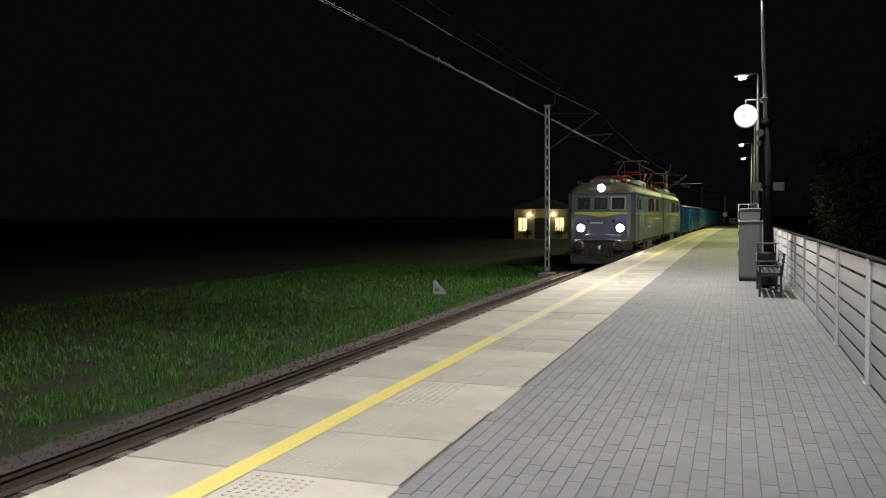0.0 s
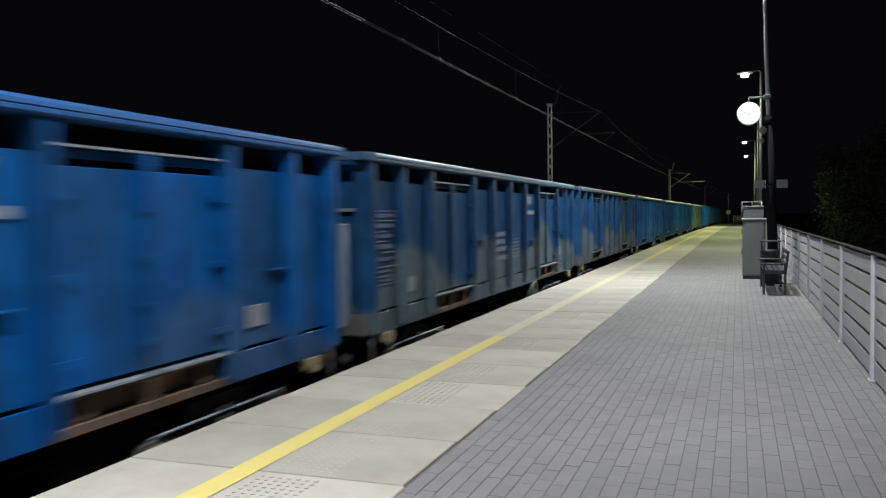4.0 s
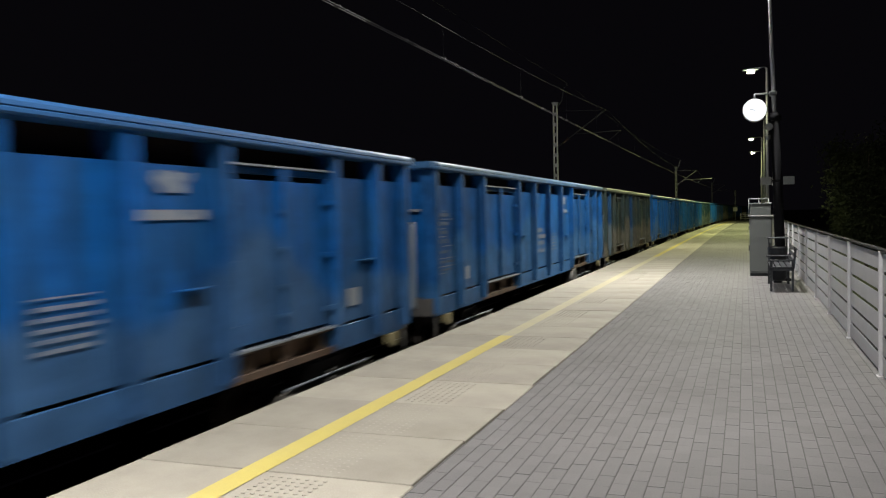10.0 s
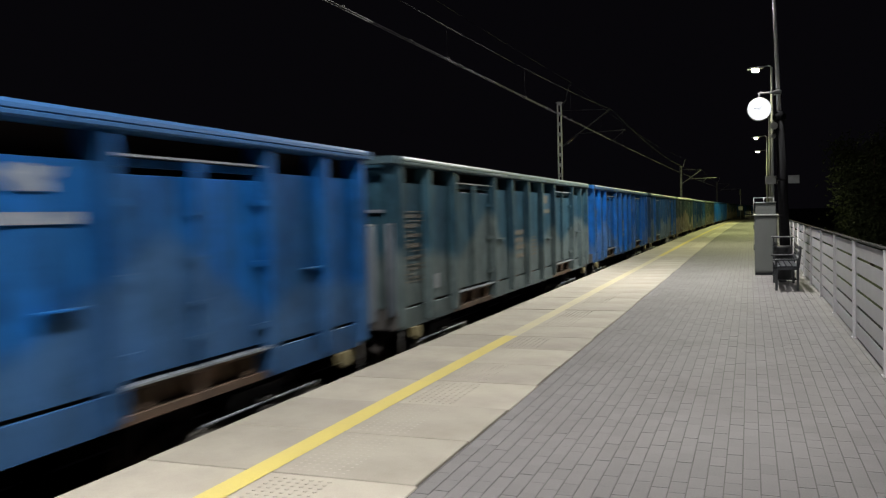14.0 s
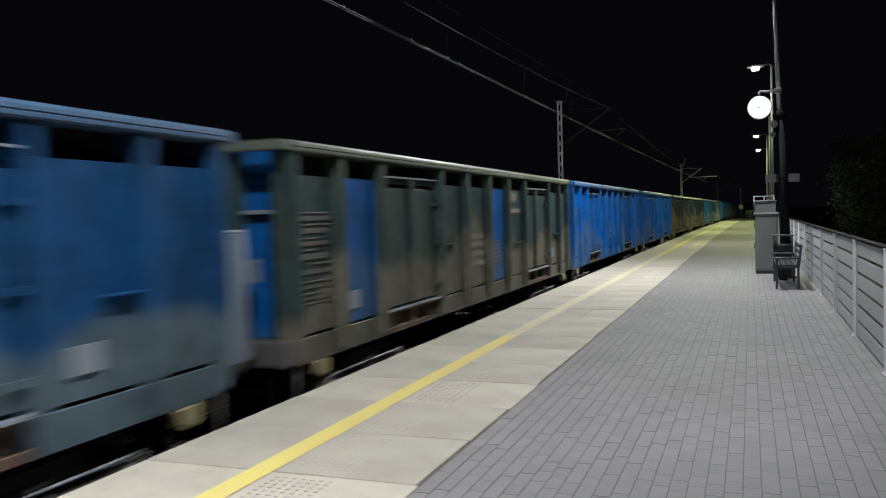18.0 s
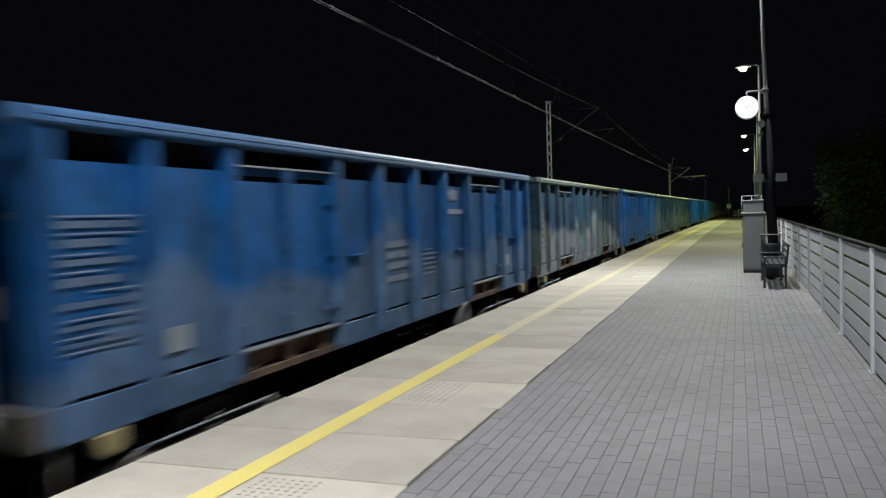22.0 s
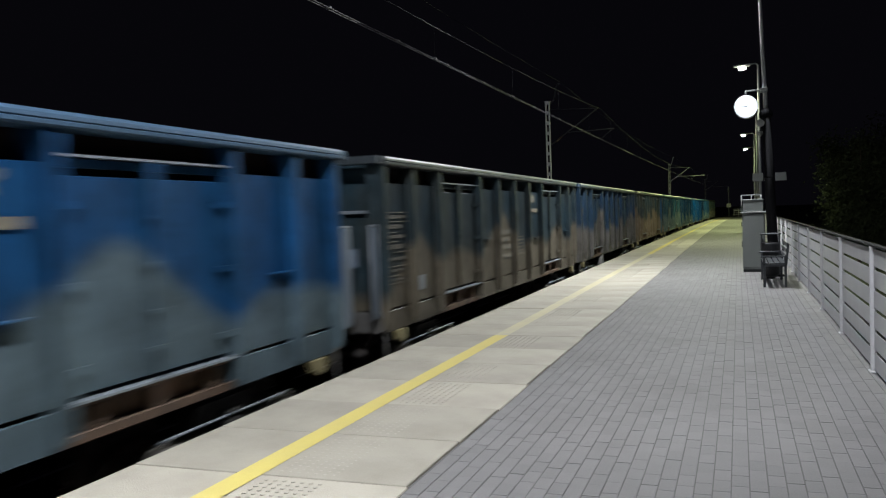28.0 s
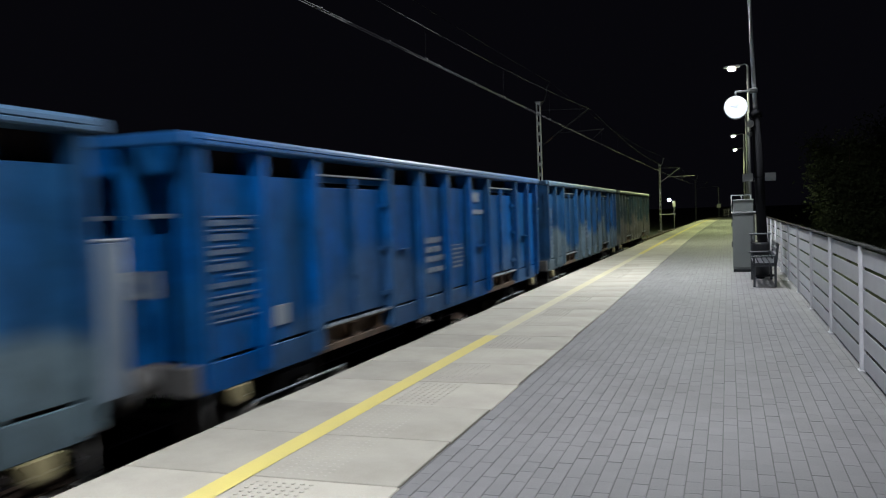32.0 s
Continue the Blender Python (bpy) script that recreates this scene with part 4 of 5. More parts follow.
def wagon(L, heavy_lettering):
    """Open high-sided bogie wagon: posts and panels under a top rim, two double doors a side."""
    o = new("freight_wagon")
    k = (L + 0.13) / 12.7
    bays = [0, 1.04 * k, 2.08 * k, 4.06 * k, 5.20 * k, 6.35 * k, 7.50 * k, 8.64 * k, 10.62 * k, 11.66 * k, L]
    ZB, ZT, XP = 1.195, 3.03, 1.325
    flip = pose(0, L, 0, 0, 0, 180)

    def both(ob):
        again(ob, flip, o)

    for i in range(10):
        y0, y1 = bays[i], bays[i + 1]
        if i in (2, 7):
            mid = (y0 + y1) / 2
            for a, b in ((y0 + 0.06, mid - 0.012), (mid + 0.012, y1 - 0.06)):
                leaf = box(XP - 0.02, XP + 0.008, a, b, ZB + 0.035, 2.72, 0.006)
                box(XP + 0.008, XP + 0.022, a + 0.03, a + 0.08, ZB + 0.08, 2.68, 0.004, leaf)
                box(XP + 0.008, XP + 0.022, b - 0.08, b - 0.03, ZB + 0.08, 2.68, 0.004, leaf)
                both(part("door_leaf", leaf, PAINT["blue"], o, "steel door leaf"))
                part("door_header", box(XP - 0.03, XP + 0.006, a, b, 2.775, 2.838, 0.004), PAINT["blue"], o)
                # pale grey puts the lit line over the door into the colour
                part("door_lip", box(XP - 0.02, XP + 0.05, a, b, 2.846, 2.864, 0.0), LADDER_GREY, o, "thin rail over the door, coloured pale as if lit")
            lo, hi, near_edge, far_edge = ZB + 0.05, 2.84, [], []
            for z in (ZB + 0.22, ZB + 0.50, ZB + 0.86, ZB + 1.22):
                near_edge += [(mid - 0.055, z), (mid - 0.12, z), (mid - 0.12, z + 0.03), (mid - 0.055, z + 0.03)]
                far_edge += [(mid + 0.055, z), (mid + 0.11, z), (mid + 0.11, z + 0.03), (mid + 0.055, z + 0.03)]
            bar = extrude([(mid - 0.055, lo)] + near_edge + [(mid - 0.055, hi), (mid + 0.055, hi)] + far_edge[::-1] + [(mid + 0.055, lo)], XP + 0.0225, XP + 0.055, None, "yz")
            part("door_bar", bar, FRAME, o, "locking bar")
            for z in (ZB + 0.18, ZB + 0.75, ZB + 1.3):
                part("hinge", box(XP + 0.008, XP + 0.06, y0 + 0.06, y0 + 0.22, z, z + 0.05, 0), FRAME, o)
                part("hinge", box(XP + 0.008, XP + 0.06, y1 - 0.22, y1 - 0.06, z, z + 0.05, 0), FRAME, o)
            step = box(XP + 0.0, XP + 0.085, y0 + 0.07, mid - 0.05, ZB - 0.012, ZB + 0.006, 0.0)
            box(XP + 0.0, XP + 0.085, mid + 0.05, y1 - 0.07, ZB - 0.012, ZB + 0.006, 0.0, step)
            # lamp light on the sill's edge is painted in as pale grey
            part("door_sill", step, LADDER_GREY, o, "door sill, coloured bright as if lit")
        else:
            pn = bmesh.new()
            cols = 8
            rows = []
            for j in range(cols + 1):
                u = j / cols
                y = y0 + (y1 - y0) * u
                d = 0.014 * math.sin(math.pi * u)
                rows.append([pn.verts.new(c) for c in ((XP - 0.03, y, ZB), (XP + d, y, ZB), (XP + d, y, 2.80), (XP - 0.12, y, 2.815))])
            for p, q in zip(rows, rows[1:]):
                for j in range(3):
                    pn.faces.new((p[j], q[j], q[j + 1], p[j + 1]))
            both(part("panel", pn, PAINT["blue"], o))
    # the strip under the rim is near black in its own base colour
    both(part("upper_strip", box(XP - 0.14, XP - 0.122, 0.1, L - 0.1, 2.70, 3.045, 0), DARK_RECESS, o, "sooty recessed strip under the rim"))
    for i, y in enumerate(bays):
        w = 0.075
        y = min(max(y, w), L - w)
        prof = [(XP - 0.121, ZB - 0.20), (XP + 0.09, ZB - 0.24), (XP + 0.115, ZB + 0.1), (XP + 0.11, 2.70), (XP + 0.10, ZT - 0.012), (XP - 0.121, ZT - 0.012)]
        ps = bmesh.new()
        a = [ps.verts.new((x, y - w * (0.6 if x > XP else 1.15), z)) for x, z in prof]
        b = [ps.verts.new((x, y + w * (0.6 if x > XP else 1.15), z)) for x, z in prof]
        n5 = len(prof)
        for j in range(n5):
            ps.faces.new((a[j], a[(j + 1) % n5], b[(j + 1) % n5], b[j]))
        ps.faces.new(a[::-1])
        ps.faces.new(b)
        bmesh.ops.recalc_face_normals(ps, faces=ps.faces)
        both(part("side_post", ps, PAINT["blue"], o))
    rim = extrude([(XP - 0.14, 3.02), (1.44, 3.02), (1.456, 3.034), (1.458, 3.058), (1.448, 3.066), (1.459, 3.074), (1.458, 3.102), (1.44, 3.128), (1.40, 3.133), (XP - 0.12, 3.128), (XP - 0.14, 3.10)], 0.02, L - 0.02)
    both(part("rim", rim, PAINT["blue"], o, "thick top rim"))
    sole = bmesh.new()
    for a, b in ((0.05, bays[2] + 0.05), (bays[3] - 0.05, bays[7] + 0.05), (bays[8] - 0.05, L - 0.05)):
        box(1.31, 1.346, a, b, 0.90, 1.163, 0.006, sole)
    both(part("sole_bar", sole, PAINT["blue"], o, "flat painted sole bar"))
    web = box(1.20, 1.24, 0.06, L - 0.06, 0.92, 1.17, 0)
    for a, b in ((bays[2] + 0.05, bays[3] - 0.05), (bays[7] + 0.05, bays[8] - 0.05)):
        box(1.24, 1.35, a, b, 0.90, 0.975, 0.006, web)
        box(1.24, 1.335, a, b, 1.14, 1.168, 0, web)
        for y in (a + 0.22, (a + b) / 2 - 0.06, b - 0.34):
            box(1.24, 1.34, y, y + 0.12, 0.975, 1.14, 0.01, web)
    both(part("sole_web", web, WEB, o, "dirty brown web under the doors"))
    part("floor", box(-1.23, 1.23, 0.14, L - 0.14, 1.12, 1.175, 0), INSIDE, o)
    for y, d in ((0.0, -1), (L, 1)):
        ew = box(-1.24, 1.24, y - 0.13 * d - 0.012, y - 0.13 * d + 0.012, 1.18, 3.08, 0)
        part("end_wall", ew, PAINT["blue"], o)
        part("end_rim", box(-1.43, 1.43, min(y + 0.02 * d, y + 0.15 * d), max(y + 0.02 * d, y + 0.15 * d), 3.03, 3.126, 0.008), PAINT["blue"], o)
        for x in (-0.75, 0.0, 0.75):
            part("end_post", box(x - 0.06, x + 0.06, min(y - 0.117 * d, y + 0.08 * d), max(y - 0.117 * d, y + 0.08 * d), ZB - 0.2, ZT, 0.006), PAINT["blue"], o)
        part("end_beam", box(-1.36, 1.36, y - 0.05, y + 0.05, 0.92, 1.175, 0.01), FRAME, o)
        part("end_rail", box(-1.3, 1.3, min(y - 0.117 * d, y - 0.06 * d), max(y - 0.117 * d, y - 0.06 * d), 2.42, 2.46, 0.004), LADDER_GREY, o)
        p0, p1 = (y + 0.02, y + 0.33) if d > 0 else (y - 0.22, y - 0.06)
        pan = part("end_panel", box(1.33, 1.35, p0, p1, 1.12, 2.25, 0.004), PANEL_GREY, o, "grey panel at the wagon end")
        part("panel_frame", pipe([(1.34, p0 - 0.015, 1.1), (1.34, p0 - 0.015, 2.27), (1.34, p1 + 0.015, 2.27), (1.34, p1 + 0.015, 1.1)], 0.014, 6), LADDER_GREY, pan)
        part("end_plate", box(0.72, 1.08, min(y + 0.082 * d, y + 0.09 * d), max(y + 0.082 * d, y + 0.09 * d), 1.75, 1.98, 0), LETTER_WHITE, o, "small white plate")
        for x in (1.18,):
            part("footstep", box(x - 0.2, x + 0.2, min(y + 0.05 * d, y - 0.25 * d), max(y + 0.05 * d, y - 0.25 * d), 0.42, 0.45, 0), FRAME, o)
            part("step_hanger", pipe([(x + 0.17, y - 0.1 * d, 0.44), (x + 0.17, y - 0.1 * d, 0.95)], 0.015, 5), FRAME, o)
        for x in (-0.875, 0.875):
            part("buffer", revolve([(d * 0.05, 0.13), (d * 0.18, 0.11), (d * 0.19, 0.085), (d * 0.37, 0.085), (d * 0.38, 0.22), (d * 0.425, 0.21), (d * 0.435, 0.05)], 14, "y", None, (x, y, 1.05)), FRAME, o)
        part("coupling", pipe([(0, y, 1.0), (0, y + 0.25 * d, 1.0), (0, y + 0.38 * d, 0.86)], 0.045, 6), UNDER, o)
        part("brake_hose", pipe([(0.3, y, 0.95), (0.3, y + 0.2 * d, 0.9), (0.22, y + 0.34 * d, 0.6)], 0.025, 6), UNDER, o)
        for x in (1.36, -1.36):
            part("lifting_hook", extrude([(-0.13, 0.899), (0.13, 0.899), (0.12, 0.77), (0.02, 0.735), (-0.10, 0.79)], x - 0.04, x + 0.04, None, "yz"), HOOK_YELLOW, o, "yellow lifting hook").location = (0, y - 0.55 * d, 0)
    rr = random.Random(7 if heavy_lettering else 9)

    def rows_of(bm, a, b, levels):
        """Rows of short plain bars, as worn lettering shows from afar."""
        for z, h in levels:
            y, stop = a + rr.uniform(0, 0.06), b - rr.uniform(0, (b - a) * 0.35)
            while y < stop:
                w = rr.uniform(0.10, 0.30)
                box(XP + 0.024, XP + 0.027, y, min(y + w, stop + 0.05), z, z + h, 0, bm)
                y += w + rr.uniform(0.03, 0.07)
        return bm

    frame_bm = bmesh.new()
    for z in (1.50, 1.60, 1.72, 1.90, 2.04, 2.16, 2.30, 2.42):
        box(XP + 0.024, XP + 0.027, 0.16 + rr.choice((0, 0, 0.35)), rr.choice((0.95, 0.95, 0.6)) , z, z + 0.012, 0, frame_bm)
    tagged(part("lettering_rule", frame_bm, LETTER_WHITE, o, "thin painted rules between the lettering"), kind="stuff")
    tagged(part("lettering", rows_of(bmesh.new(), 0.16, 0.94, ((2.345, 0.05), (2.215, 0.055), (2.09, 0.045), (1.95, 0.06), (1.80, 0.045), (1.655, 0.035), (1.54, 0.03))), LETTER_FAINT, o, "rows of worn lettering"), kind="stuff")
    tagged(part("number_lettering", rows_of(bmesh.new(), bays[4] + 0.24, bays[4] + 1.08, ((1.96, 0.085), (1.82, 0.085), (1.68, 0.085), (1.52, 0.075))), LETTER_WHITE, o, "rows of worn lettering"), kind="stuff")
    tagged(part("weight_table", rows_of(bmesh.new(), bays[5] + 0.32, bays[5] + 0.95, ((1.52, 0.03), (1.59, 0.03), (1.66, 0.03), (1.73, 0.03), (1.80, 0.03), (1.875, 0.012))), LETTER_WHITE, o, "small worn table of figures"), kind="stuff")
    em = bmesh.new()
    outline = [(-0.25, 0.02), (-0.21, 0.085), (-0.05, 0.10), (0.10, 0.075), (0.23, 0.09), (0.21, 0.03), (0.13, 0.0), (0.15, -0.08), (-0.02, -0.075), (-0.16, -0.085), (-0.20, -0.03)]
    extrude([(bays[6] + 0.55 + u, 2.66 + v) for u, v in outline], XP + 0.024, XP + 0.027, em, "yz")
    box(XP + 0.024, XP + 0.027, bays[6] + 0.14, bays[6] + 0.95, 2.37, 2.45, 0, em)
    part("emblem", em, LETTER_WHITE, o, "faded emblem over a plain bar")
    for y, z in ((bays[1] + 0.18, 1.34), (bays[8] + 0.30, 1.36)):
        tagged(part("card_holder", box(XP + 0.022, XP + 0.034, y, y + 0.28, z, z + 0.20, 0.003), LADDER_GREY, o, "pale card holder plate"))
    for y, z in ((bays[3] + 0.30, 1.92), (bays[6] + 0.55, 1.80), (bays[8] + 0.62, 1.86)):
        bk = box(XP + 0.012, XP + 0.085, y, y + 0.36, z, z + 0.016, 0.003)
        extrude([(XP + 0.018, z - 0.06), (XP + 0.03, z - 0.05), (XP + 0.06, z), (XP + 0.018, z)], y + 0.16, y + 0.20, bk)
        part("rope_bracket", bk, FRAME, o, "worn bracket")
    for y in (4.22, L - 4.22):
        wheel = revolve([(1.20, 0.05), (1.20, 0.21), (1.22, 0.225), (1.375, 0.225), (1.38, 0.19), (1.25, 0.185), (1.24, 0.08), (1.33, 0.07), (1.34, 0.02)], 26, "x", None, (0, y, 0.70))
        part("brake_drum", wheel, DRUM, o, "round pale brake drum under the sole bar")
    air = revolve([(L / 2 - 0.7, 0.05), (L / 2 - 0.65, 0.2), (L / 2 + 0.35, 0.2), (L / 2 + 0.4, 0.05)], 14, "y", None, (-0.4, 0, 0.8))
    part("air_tank", air, UNDER, o)
    part("brake_rod", pipe([(0.55, 2.9, 0.72), (0.55, L - 2.9, 0.72)], 0.03, 6), UNDER, o)
    part("center_sill", box(-0.25, 0.25, 0.3, L - 0.3, 0.86, 1.11, 0), UNDER, o)
    for y in (1.9 * k, L - 1.9 * k):
        bogie(o, y)
    return o


# wagons with a few panels in another paint, and whether the end is so painted
REPAINTED = {1: ("blue", 0), 2: ("slate", 1), 3: ("blue", 0), 6: ("teal", 0), 10: ("slate", 0), 16: ("blue", 0), 19: ("blue", 1), 22: ("slate", 1), 23: ("bright", 1), 25: ("teal", 0),
             31: ("dusty", 0), 34: ("slate", 0), 36: ("bright", 1)}
END_ONLY = (23, 36)
# wagons that carry a panel at the front end too
PANELLED = (5, 10, 14, 27, 32)
# wagons with a brake drum under the front half or the rear half
DRUM_AHEAD, DRUM_BEHIND = (13, 28, 33), (1, 3, 5, 7, 9, 16, 21, 24, 30, 36)
# wagons with a second card holder on the rear half
CARDED = (0, 1, 2, 3, 4, 5, 7, 8, 9, 11, 17, 18, 19, 20, 24)
PAINTED = ("panel", "side_post", "rim", "door_leaf", "door_header", "end_wall", "end_rim", "end_post", "door_bar", "hinge", "sole_bar", "rope_bracket")
# front of each wagon at the start, its length class, paint, lettering
TRAIN = [(67.8, "deep", 0), (81.6, "slate", 0), (95.5, "mixed", 1), (109.3, "faded", 1), (123.1, "blue", 1), (137.1, "blue", 0), (150.8, "green", 1),
         (164.5, "bright", 0), (178.6, "blue", 0), (192.5, "faded", 0), (207.9, "olive", 1), (222.0, "bright", 0), (235.8, "deep", 0), (249.8, "blue", 0),
         (263.7, "teal", 1), (277.6, "bright", 0), (291.7, "slate", 0), (305.7, "tan", 1), (319.7, "slate", 0), (333.7, "olive", 1), (347.2, "bright", 0),
         (361.4, "bright", 0), (375.6, "brown", 1), (389.5, "drift", 1), (403.4, "pale", 0), (417.3, "dusty", 1), (431.2, "chalky", 0), (444.9, "misty", 0),
         (458.5, "teal", 1), (472.1, "bright", 0), (487.9, "deep", 0), (503.6, "slate", 1), (517.7, "dark", 1), (531.3, "dusk", 1), (545, "brown", 1),
         (558.8, "teal", 1), (572.6, "slate", 1), (586.7, "deep", 0), (600.8, "slate", 0), (614.8, "olive", 0)]
WORDS = {"chalky": "open freight wagon, bright blue paint, chalky pale lower side", "drift": "open freight wagon, grey paint, tan dust drift", "misty": "open freight wagon, grey blue paint, pale blue dust", "dusk": "open freight wagon, dark slate paint, grey dust drift", "dark": "open freight wagon, sooty dark paint, tan lettering", "tan": "open freight wagon, grey green paint, large tan dust drift", "pale": "open freight wagon, blue paint under a pale wavy dust drift", "deep": "open freight wagon, deep blue paint, fairly clean", "olive": "open freight wagon, olive grey, tan dust mark",
         "bright": "open freight wagon, bright blue paint, little dirt", "blue": "open freight wagon, blue paint, faded and streaked", "faded": "open freight wagon, pale faded blue paint, dusty lower side",
         "slate": "open freight wagon, slate blue paint, dusty", "mixed": "open freight wagon, blue and grey patched paint, dusty", "teal": "open freight wagon, grey teal paint with a wavy dust mark",
         "green": "open freight wagon, grey green paint with pale lower side", "brown": "open freight wagon, brownish grey, thick tan dust mark", "dusty": "open freight wagon, grey paint, pale dust mark"}


short = wagon(12.92, True)
long_one = wagon(14.67, False)
wagons = []
gaps = [b[0] - a[0] for a, b in zip(TRAIN, TRAIN[1:])] + [14.0]
last_of = {g > 15: i for i, g in enumerate(gaps)}
for i, (front, paint, tan) in enumerate(TRAIN):
    gap = gaps[i]
    source = long_one if gap > 15 else short
    o = source if i == last_of[gap > 15] else copy_thing(source, pose(0, 0, 0))
    for c in list(o.children):
        base = c.name.split(".")[0]
        if base in PAINTED:
            c.material_slots[0].link = "OBJECT"
            c.material_slots[0].material = RIM[paint] if base in ("rim", "end_rim") else PAINT[paint]
        elif base == "end_panel" and i not in PANELLED and c.data.vertices[0].co.y < 0:
            for k in list(c.children):
                bpy.data.objects.remove(k)
            bpy.data.objects.remove(c)
        elif base == "card_holder" and i not in CARDED and c.data.vertices[0].co.y > 6:
            bpy.data.objects.remove(c)
        elif base == "brake_drum" and i not in (DRUM_AHEAD if c.data.vertices[0].co.y < 6 else DRUM_BEHIND):
            bpy.data.objects.remove(c)
        elif tan and base in ("lettering", "lettering_rule", "number_lettering", "emblem", "weight_table"):
            c.material_slots[0].link = "OBJECT"
            c.material_slots[0].material = LETTER_FAINT_TAN if base == "lettering" else LETTER_TAN
    other = REPAINTED.get(i)
    if other:
        kids = [c for c in o.children if c.name.split(".")[0] in ("panel", "end_wall", "side_post")]
        for c in kids:
            base = c.name.split(".")[0]
            place = sum(v.co.y for v in c.data.vertices) / len(c.data.vertices)
            if (base == "end_wall" and other[1]) or i not in END_ONLY and (base == "panel" and (place * 1.7 + i) % 3.1 < 0.25 or base == "side_post" and (place * 2.3 + i) % 4.1 < 0.6):
                c.material_slots[0].material = PAINT[other[0]]
    if i == 0:
        part("warning_triangle", extrude([(0.52, 2.56), (0.86, 2.56), (0.74, 2.84), (0.64, 2.84)], -0.10, -0.092), HOOK_YELLOW, o, "small yellow warning triangle")
        # the ledge's light is in its colour: pale grey against the end wall
        part("end_ledge", box(0.0, 1.3, -0.12, 0.11, 2.50, 2.52, 0.0), LADDER_GREY, o, "ledge coloured pale as if lit")
    if i == 6:
        for c in list(o.children):
            place = sum(v.co.y for v in c.data.vertices) / len(c.data.vertices) if c.data else 0
            base = c.name.split(".")[0]
            if base in ("lettering", "lettering_rule") or (base == "side_post" and abs(place - 1.07) < 0.1):
                bpy.data.objects.remove(c)
        for a, b in ((0.0, 2.06), (10.99, 12.92)):
            part("dark_belt", box(1.32, 1.365, a, b, 1.80, 1.92, 0.004), BLACK, o, "dark horizontal belt")
            part("belt_ledge", box(1.32, 1.41, a, b, 1.921, 1.96, 0.006), PAINT["green"], o)
        part("dark_belt", box(-1.3, 1.318, 0.08, 0.11, 1.80, 1.92, 0.004), BLACK, o, "dark horizontal belt")
        part("belt_ledge", box(-1.3, 1.318, 0.04, 0.11, 1.921, 1.96, 0.006), PAINT["green"], o)
    tagged(o, WORDS[paint], "freight wagon", "wagons of the freight train")
    wagons.append((o, front + 0.1))


# ---------------------------------------------------------------- locomotive
def section(name, label, hood_y, raised_y, folded_y):
    """One half of the double locomotive: cab with nose at y = 0, gangway end at y = 14.25; heights over the rail."""
    o = new(name)
    LL = 14.25
    # lower body with a tapered nose
    bm = bmesh.new()

    def ring(y, hw, z0, z1):
        return [bm.verts.new(c) for c in ((-hw, y, z0), (hw, y, z0), (hw, y, z1), (-hw, y, z1))]

    rs = [ring(*s) for s in [(-0.10, 1.30, 1.22, 2.42), (0.05, 1.5, 1.22, 2.44), (LL - 0.1, 1.5, 1.22, 2.44), (LL, 1.40, 1.22, 2.44)]]
    for p, q in zip(rs, rs[1:]):
        for i in range(4):
            bm.faces.new((p[i], p[(i + 1) % 4], q[(i + 1) % 4], q[i]))
    bm.faces.new(rs[0][::-1])
    bm.faces.new(rs[-1])
    bmesh.ops.recalc_face_normals(bm, faces=bm.faces)
    part("lower_body", bm, LOCO_GREY, o, "grey dirty lower body side")
    leads = name == "locomotive_section"
    cut = 5.2 if leads else 2.06
    ahead, behind = (LOCO_BLUE, LOCO_FADED) if leads else (LOCO_FADED, LOCO_BLUE)
    said = {LOCO_BLUE.name: "blue upper body side", LOCO_FADED.name: "faded grey blue upper body side"}
    for first, start, last, tint, what in ((True, 0, 1.18, LOCO_FADED, "faded grey blue cab side"), (False, 1.18, cut, ahead, said[ahead.name]), (False, cut, LL, behind, said[behind.name])):
        bm = bmesh.new()
        if first:
            rs = [ring(*s) for s in [(-0.08, 1.29, 2.445, 2.52), (0.10, 1.28, 2.445, 3.30), (0.22, 1.48, 2.445, 3.31), (last, 1.48, 2.445, 3.31)]]
            rs[0][2].co.z = rs[0][3].co.z = 3.26
            for v in rs[0][2:]:
                v.co.y = 0.08
        else:
            back = [(LL - 0.1, 1.48, 2.445, 3.31), (LL, 1.40, 2.445, 3.31)] if last == LL else [(last, 1.48, 2.445, 3.31)]
            rs = [ring(*s) for s in [(start + 0.001, 1.48, 2.445, 3.31)] + back]
        for p, q in zip(rs, rs[1:]):
            for i in range(4):
                bm.faces.new((p[i], p[(i + 1) % 4], q[(i + 1) % 4], q[i]))
        bm.faces.new(rs[0][::-1])
        bm.faces.new(rs[-1])
        bmesh.ops.recalc_face_normals(bm, faces=bm.faces)
        part("upper_body" if first else "rear_upper_body" if last == LL else "middle_upper_body", bm, tint, o, what)
    # roof: rounded, sloping over the cab
    prof = [(1.50, 3.31), (1.49, 3.40), (1.38, 3.58), (1.12, 3.74), (0.6, 3.84), (0.0, 3.87)]
    prof = prof + [(-x, z) for x, z in prof[-2::-1]]
    bm = bmesh.new()
    rs = []
    for y, f, wd in ((0.02, 0.30, 0.84), (0.14, 0.66, 0.89), (0.42, 0.90, 0.96), (1.0, 1, 1), (LL - 0.35, 1, 1), (LL, 0.9, 0.95)):
        rs.append([bm.verts.new((x * wd, y, 3.312 + (z - 3.31) * f)) for x, z in prof])
    for p, q in zip(rs, rs[1:]):
        for i in range(len(prof) - 1):
            f = bm.faces.new((p[i], p[i + 1], q[i + 1], q[i]))
            f.smooth = True
        bm.faces.new((p[-1], p[0], q[0], q[-1]))
